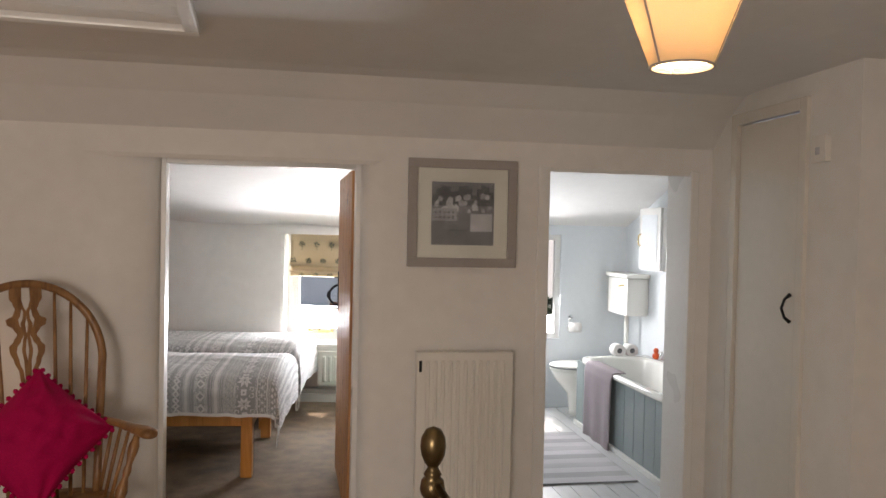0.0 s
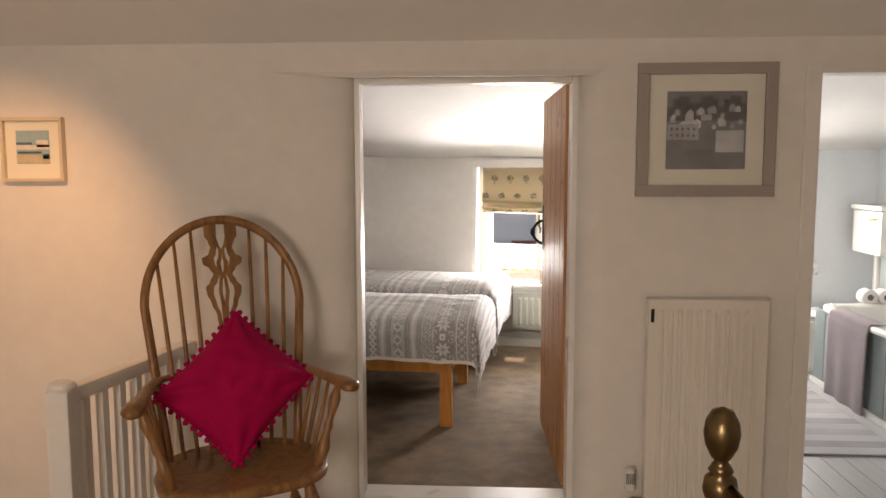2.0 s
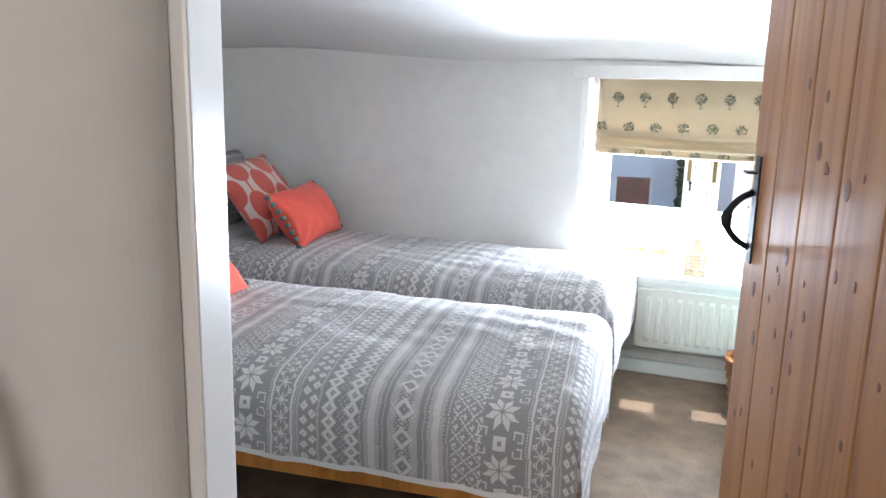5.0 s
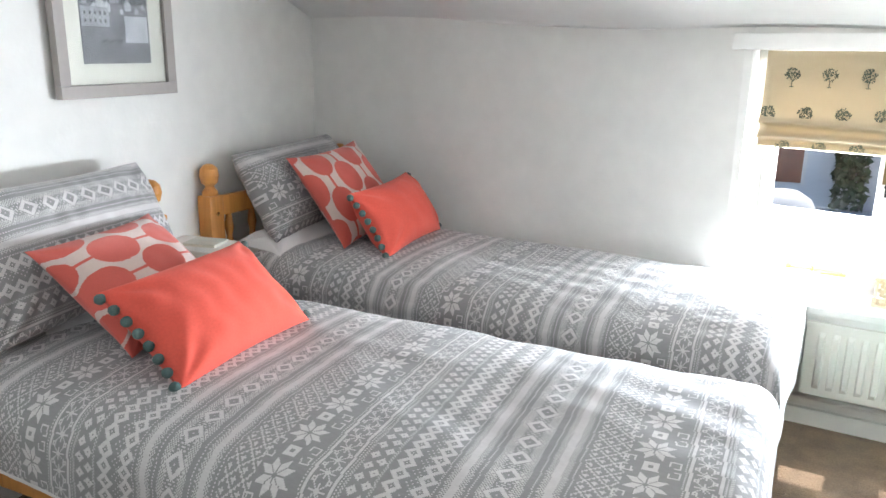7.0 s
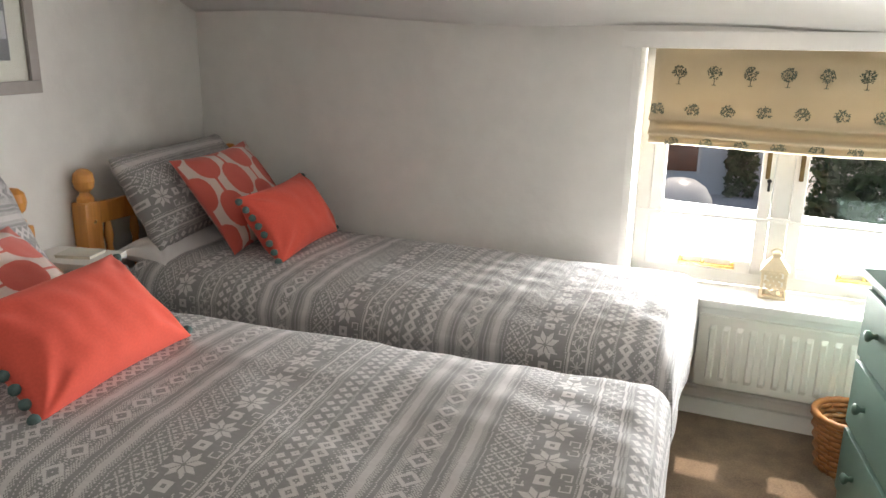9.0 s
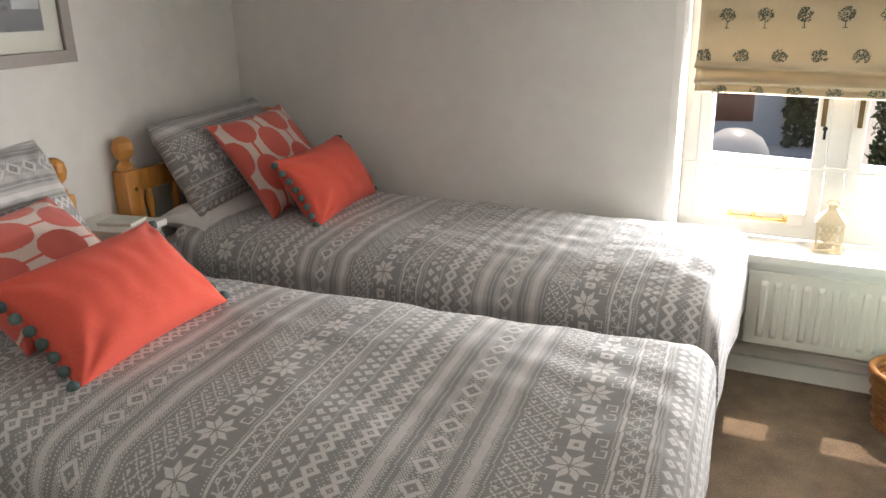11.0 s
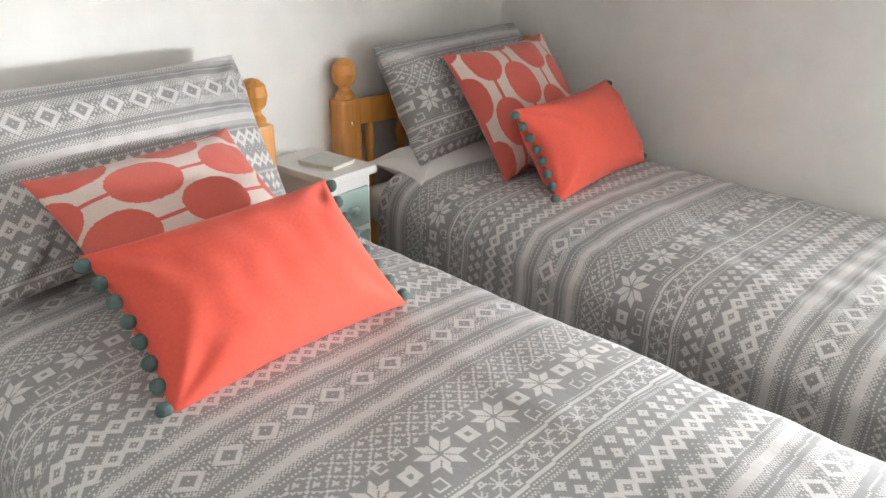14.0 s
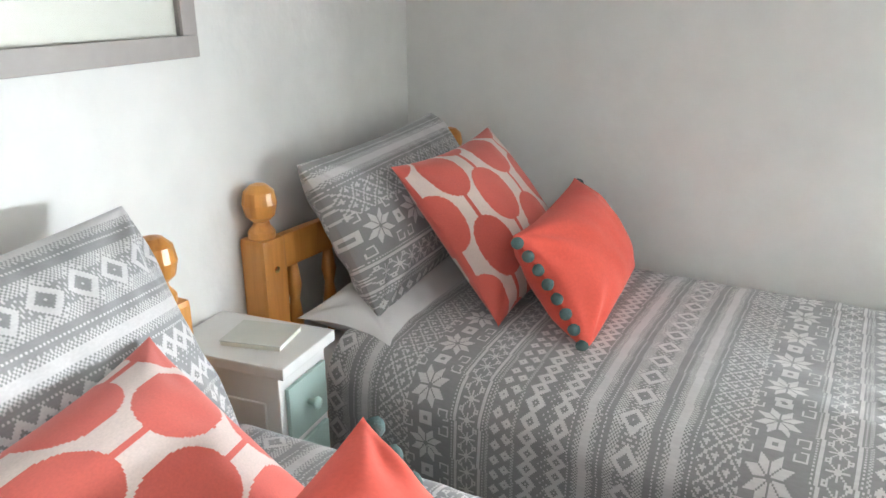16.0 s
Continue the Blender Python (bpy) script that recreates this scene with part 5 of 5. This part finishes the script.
# cupboard beside the bathroom
bm = bmesh.new()
box(bm, 2.152, 2.25, 2.78, 2.955, LF, 2.2)
box(bm, 2.152, 2.25, 3.515, WALL_Y, LF, 2.2)
box(bm, 2.152, 2.25, 2.955, 3.515, 2.07, 2.2)
structure("wall_cupboard", bm, PLASTER)
structure("wall_cupboard_back", boxed(2.9, 3.0, 2.78, 3.97, LF, 2.2), PLASTER)
cup = thing("cupboard_door", "plain white painted cupboard door with iron pull", "door", at=pose(2.152, 2.955, LF))
CREAM_GLOSS = mat("cream_gloss_paint", (0.72, 0.69, 0.62), 0.22, grain=20, amount=0.05, bump=0.1)
part("panel", boxed(0.0, 0.03, 0.047, 0.513, 0.01, 2.147, bevel=0.003), CREAM_GLOSS, cup)
for nm, a in (("architrave", (-0.018, 0.02, -0.012, 0.04, 0.0, 2.21)), ("architrave", (-0.018, 0.02, 0.52, 0.572, 0.0, 2.21)), ("architrave", (-0.018, 0.02, 0.04, 0.52, 2.155, 2.21))):
    part(nm, boxed(*a, bevel=0.006), CREAM_GLOSS, cup)
b = tube(bmesh.new(), [(-0.004, 0.085, 1.24), (-0.03, 0.085, 1.26), (-0.045, 0.085, 1.30), (-0.03, 0.085, 1.34), (-0.004, 0.085, 1.36)], [0.009, 0.006, 0.006, 0.006, 0.009], 10)
part("handle", b, IRON, cup, "curved black iron pull", True)
sw = thing("thermostat_box", "small pale grey plastic box on the wall", "switch", at=pose(2.152, 2.85, 1.80))
part("case", boxed(-0.03, -0.001, -0.045, 0.045, 0, 0.11, bevel=0.006), RAD_WHITE, sw)
part("slider", boxed(-0.034, -0.031, -0.012, 0.012, 0.03, 0.06, bevel=0.001), INK[3], sw)
# ceiling spotlight over the stairs
cs = thing("ceiling_spotlight", "grey ceiling spotlight lit above the stairs", "lamp", at=pose(-1.58, 2.50, 2.18, 0, 0, 30))
part("base", boxed(-0.17, 0.17, -0.035, 0.035, -0.03, -0.001, bevel=0.008), TAUPE, cs)
for x in (-0.13, 0.13):
    b = lathe(bmesh.new(), [(0.018, 0.0), (0.034, 0.02), (0.040, 0.10)], 20, Matrix.Translation((x, 0.0, -0.045)) @ pose(0, 0, 0, 145, 0, 0))
    sh = part("spot_head", b, IRON, cs, "dark metal spot head", True)
    b = lathe(bmesh.new(), [(0.034, 0.101), (0.034, 0.1025)], 18, Matrix.Translation((x, 0.0, -0.045)) @ pose(0, 0, 0, 145, 0, 0))
    part("bulb_face", b, GLOW, sh, "glowing bulb face")

# ---- bathroom ----
BZ = -0.12
FLOOR_WOOD = mat("grey_white_boards", (0.50, 0.51, 0.51), 0.4, grain=30, amount=0.15, stretch=(12, 1, 1))
BATH_WALL = mat("pale_bathroom_paint", (0.74, 0.78, 0.80), 0.6, grain=20, amount=0.05, bump=0.2)
PANEL_GREY = mat("grey_green_panel_paint", (0.26, 0.31, 0.31), 0.4, grain=30, amount=0.08)
ENAMEL = mat("white_enamel", (0.82, 0.81, 0.76), 0.12, grain=30, amount=0.02, bump=0.01)
CHROME = mat("chrome", (0.7, 0.7, 0.7), 0.1, 1.0, bump=0)
TOWEL = mat("mauve_grey_towel", (0.34, 0.29, 0.31), 0.95, grain=200, amount=0.3, bump=0.9, depth=0.006)
fl = structure("floor_bathroom", boxed(1.20, 3.05, 3.865, 6.9, BZ - 0.2, BZ - 0.012), FLOOR_WOOD)
board = None
for k in range(15):
    if board is None:
        board = part("floorboard", boxed(0.002, 0.118, 0, 2.76, -0.012, 0.0, bevel=0.002), FLOOR_WOOD, fl)
    else:
        board = new("floorboard", board.data)
        board.parent = fl
    board.location = (1.255 + 0.12 * k, 3.985, BZ)
structure("wall_bathroom_east", boxed(3.0, 3.15, 3.97, 6.9, BZ, 2.6), BATH_WALL)
structure("wall_bathroom_west", boxed(1.203, 1.25, 3.975, 6.9, BZ, 2.6), BATH_WALL)
bm = boxed(1.25, 1.70, 6.75, 6.95, BZ, 2.2)
box(bm, 2.36, 3.0, 6.75, 6.95, BZ, 2.2)
box(bm, 1.70, 2.36, 6.75, 6.95, BZ, 0.52)
box(bm, 1.70, 2.36, 6.75, 6.95, 1.48, 2.2)
structure("wall_bathroom_north", bm, BATH_WALL)
structure("wall_bathroom_south", boxed(2.153, 3.0, 3.975, 3.99, BZ, 2.6), BATH_WALL)
bm = bmesh.new()
v = [bm.verts.new(p) for p in ((1.2, 6.8, 1.55), (3.05, 6.8, 1.55), (3.05, 5.6, 2.0), (1.2, 5.6, 2.0), (3.05, 3.96, 2.12), (1.2, 3.96, 2.12))]
bm.faces.new(v[:4]), bm.faces.new((v[3], v[2], v[4], v[5]))
g = bmesh.ops.extrude_face_region(bm, geom=bm.faces[:])
bmesh.ops.translate(bm, vec=(0, 0, 0.5), verts=[q for q in g["geom"] if isinstance(q, bmesh.types.BMVert)])
structure("ceiling_bathroom", bm, PLASTER_SLOPE)
bw = thing("window_2", "small white bathroom window", "window", at=pose(1.70, 6.80, 0))
tagged(bw, kind="structure")
for nm, a in (("frame_jamb", (0, 0.05, 0.52, 1.48)), ("frame_jamb", (0.61, 0.66, 0.52, 1.48)), ("frame_head", (0.05, 0.61, 1.43, 1.48)), ("frame_sill", (0.05, 0.61, 0.52, 0.57)), ("glazing_bar", (0.32, 0.34, 0.57, 1.43))):
    part(nm, boxed(a[0], a[1], -0.03, 0.03, a[2], a[3], bevel=0.004), GLOSS_WHITE, bw)
for x0, x1 in ((0.05, 0.32), (0.34, 0.61)):
    part("pane", boxed(x0, x1, -0.003, 0.003, 0.57, 1.43), GLASS, bw).visible_shadow = False
bm = bmesh.new()
box(bm, 1.205, 1.266, WALL_Y - 0.012, 3.98, BZ, 1.825, bevel=0.006)
box(bm, 2.028, 2.075, WALL_Y - 0.012, 3.98, BZ, 1.825, bevel=0.006)
structure("door_frame_bathroom", bm, GLOSS_WHITE)

tub = thing("bathtub", "white enamel bath with grey tongue and groove panel", "bath")
X0, X1, Y0, Y1, ZR = 2.30, 2.99, 4.35, 6.18, 0.45
b = bmesh.new()
rings = []
for inset, z in ((0.0, ZR - 0.03), (0.0, ZR), (0.06, ZR + 0.004), (0.085, ZR - 0.02), (0.13, ZR - 0.30), (0.20, ZR - 0.38)):
    ring = []
    for k in range(40):
        a = 2 * math.pi * k / 40
        ca, sa = math.copysign(abs(math.cos(a)) ** 0.35, math.cos(a)), math.copysign(abs(math.sin(a)) ** 0.35, math.sin(a))
        ring.append(b.verts.new(((X0 + X1) / 2 + ((X1 - X0) / 2 - inset) * ca, (Y0 + Y1) / 2 + ((Y1 - Y0) / 2 - inset) * sa, z)))
    rings.append(ring)
for r0, r1 in zip(rings, rings[1:]):
    for i in range(40):
        b.faces.new((r0[i], r0[(i + 1) % 40], r1[(i + 1) % 40], r1[i]))
b.faces.new(rings[-1])
part("basin", b, ENAMEL, tub, "white enamel bath", True)
for k in range(11):
    y0 = Y0 + (Y1 - Y0) * k / 11
    part("panel_board", boxed(X0 + 0.03, X0 + 0.045, y0 + 0.003, y0 + (Y1 - Y0) / 11 - 0.003, BZ + 0.03, ZR - 0.03, bevel=0.004), PANEL_GREY, tub)
part("end_panel", boxed(X0 + 0.045, X1, Y1 - 0.03, Y1 - 0.01, BZ, ZR - 0.03, bevel=0.003), PANEL_GREY, tub)
part("skirting", boxed(X0 + 0.01, X0 + 0.03, Y0, Y1, BZ - 0.01, BZ + 0.035, bevel=0.004), GLOSS_WHITE, tub)
part("carcass", boxed(X0 + 0.047, X1 - 0.01, Y0, Y1 - 0.032, BZ, 0.05), PANEL_GREY, tub)
for dy in (0.0, 0.14):
    part("tap", tube(bmesh.new(), [(X1 - 0.06, 5.55 + dy, ZR), (X1 - 0.06, 5.55 + dy, ZR + 0.09), (X1 - 0.13, 5.55 + dy, ZR + 0.10), (X1 - 0.15, 5.55 + dy, ZR + 0.06)], 0.012, 10), CHROME, tub, "chrome tap", True)
# towel over the rim
n, m = 40, 34
U_, V_ = np.meshgrid(np.linspace(0, 1, n), np.linspace(0, 1, m), indexing="ij")
yy = 5.35 + 0.50 * V_ + 0.05 * (1 - U_) * (V_ - 0.5)
s = U_ * 0.72
X = np.where(s < 0.10, X0 + 0.10 - s, np.where(s < 0.16, X0 - 0.012 * np.sin((s - 0.10) / 0.06 * np.pi / 2), X0 - 0.018)) - 0.012 * np.sin(V_ * 14) * np.clip(U_ - 0.2, 0, 1)
Z = np.where(s < 0.10, ZR + 0.014, ZR + 0.014 - (s - 0.10)) - 0.07 * (1 - V_) * np.clip(U_ - 0.2, 0, 1)
tw = grid_mesh("towel", np.stack((X, yy, Z), -1), None, TOWEL)
so = tw.modifiers.new("thickness", "SOLIDIFY")
so.thickness, so.offset = 0.008, 1
tagged(tw, "mauve grey towel draped over the bath rim", "towel")
# toilet with a wall cistern
wc = thing("toilet", "white toilet with a wall mounted cistern", "toilet", at=pose(2.42, 6.46, BZ))
b = bmesh.new()
rings = []
for z, rx, ry, ox in ((0, 0.12, 0.10, 0.06), (0.05, 0.11, 0.09, 0.06), (0.2, 0.12, 0.10, 0.05), (0.32, 0.19, 0.155, 0.01), (0.40, 0.225, 0.185, 0.0), (0.41, 0.22, 0.18, 0.0)):
    rings.append([b.verts.new((ox + rx * math.cos(2 * math.pi * k / 28), ry * math.sin(2 * math.pi * k / 28), z)) for k in range(28)])
b.faces.new(rings[0][::-1])
for r0, r1 in zip(rings, rings[1:]):
    for i in range(28):
        b.faces.new((r0[i], r0[(i + 1) % 28], r1[(i + 1) % 28], r1[i]))
b.faces.new(rings[-1])
part("pan", b, ENAMEL, wc, "", True)
# a dark disc between seat and lid paints the shade of their gap
for nm, z, t, mt in (("seat", 0.412, 0.018, ENAMEL), ("seat_gap_shade", 0.431, 0.005, INK[0]), ("lid", 0.437, 0.02, ENAMEL)):
    b = lathe(bmesh.new(), [(0.99, 0), (1.0, 0.3), (1.0, 0.8), (0.95, 1.0)], 30, Matrix.Translation((0.0, 0, z)) @ Matrix.Diagonal((0.235, 0.19, t, 1)))
    part(nm, b, mt, wc, "", nm != "seat_gap_shade")
part("cistern", boxed(0.37, 0.575, -0.22, 0.22, 0.90, 1.23, bevel=0.03), ENAMEL, wc)
part("cistern_lid", boxed(0.355, 0.578, -0.235, 0.235, 1.232, 1.27, bevel=0.012), ENAMEL, wc)
part("flush_lever", tube(bmesh.new(), [(0.365, -0.17, 1.17), (0.345, -0.17, 1.17), (0.34, -0.11, 1.16)], 0.007, 8), GOLD, wc)
part("flush_pipe", tube(bmesh.new(), [(0.47, 0, 0.90), (0.47, 0, 0.50), (0.44, 0, 0.36), (0.22, 0, 0.34)], 0.02, 10), ENAMEL, wc, "", True)
ledge = thing("boxed_ledge", "white boxed in pipe ledge behind the bath", "ledge", at=pose(2.64, 6.20, BZ))
part("box", boxed(0, 0.36, 0, 0.06, 0, 0.56, bevel=0.004), GLOSS_WHITE, ledge)
for k in range(2):
    tr = thing("toilet_roll", "white toilet roll lying on the ledge", "toilet roll", "toilet rolls", pose(2.70 + 0.115 * k, 6.20, BZ + 0.562))
    m_ = Matrix.Translation((0, 0, 0.055)) @ pose(0, 0, 0, 90)
    part("paper", lathe(bmesh.new(), [(0.05, -0.05), (0.055, -0.047), (0.055, 0.047), (0.05, 0.05)], 24, m_), LINEN, tr, "", True)
    # solid cylinder, coloured dark for the shade inside the roll's hollow
    part("core_shade", lathe(bmesh.new(), [(0.022, -0.052), (0.022, 0.052)], 18, m_), INK[0], tr, "solid dark core painting the shaded hollow")
duck = bmesh.new()
lathe(duck, [(0.02, 0), (0.032, 0.02), (0.025, 0.045), (0.012, 0.05), (0.02, 0.06), (0.022, 0.075), (0.012, 0.09), (0.001, 0.094)], 16, Matrix.Translation((2.95, 5.98, ZR + 0.004)))
tagged(part("bath_toy", duck, mat("orange_plastic", (0.8, 0.12, 0.03), 0.35), None, "", True), "small orange plastic bath toy on the rim", "toy")
RUG_TONES = [mat("rug_%s" % n, (v, v * 0.98, v), 0.95, grain=200, amount=0.3, bump=0.6) for n, v in (("pale", 0.52), ("grey", 0.38), ("cream", 0.56), ("ash", 0.44))]
rug = thing("bath_rug", "pale grey striped rug on bathroom floor", "rug", at=pose(0, 0, BZ + 0.001))
for k in range(12):
    y0 = 4.66 + 0.10 * k
    part("stripe", boxed(1.50, 2.20, y0, y0 + 0.10, 0, 0.010, bevel=0.002), RUG_TONES[k % 4], rug)
part("binding", boxed(1.495, 2.205, 4.648, 4.659, 0, 0.011, bevel=0.002), INK[1], rug)
cab = thing("wall_cabinet", "white bathroom wall cabinet with panelled door", "cabinet", at=pose(2.87, 5.75, 1.20))
part("carcass", boxed(0.0, 0.129, 0, 0.40, 0, 0.52, bevel=0.004), GLOSS_WHITE, cab)
d_ = part("door", boxed(-0.02, -0.002, 0.005, 0.395, 0.005, 0.515, bevel=0.004), GLOSS_WHITE, cab)
part("door_panel", boxed(-0.024, -0.021, 0.06, 0.34, 0.06, 0.46, bevel=0.001), BATH_WALL, d_)
part("handle", tube(bmesh.new(), [(-0.021, 0.365, 0.2), (-0.04, 0.365, 0.21), (-0.045, 0.365, 0.25), (-0.04, 0.365, 0.29), (-0.021, 0.365, 0.3)], 0.005, 8), GOLD, d_, "curved handle", True)
ph = thing("paper_holder", "chrome toilet paper holder on wall", "holder", at=pose(2.46, 6.748, 0.72))
part("plate", lathe(bmesh.new(), [(0.02, 0), (0.02, 0.012)], 14, pose(0, 0, 0, 90)), CHROME, ph)
part("arm", tube(bmesh.new(), [(0, -0.01, 0), (0, -0.05, 0), (-0.03, -0.055, -0.02), (-0.03, -0.055, -0.09), (0.10, -0.055, -0.09)], 0.006, 8), CHROME, ph, "", True)
part("roll", lathe(bmesh.new(), [(0.045, 0), (0.045, 0.10)], 20, Matrix.Translation((-0.02, -0.055, -0.09)) @ pose(0, 0, 0, 0, 90)), LINEN, ph, "white paper roll", True)
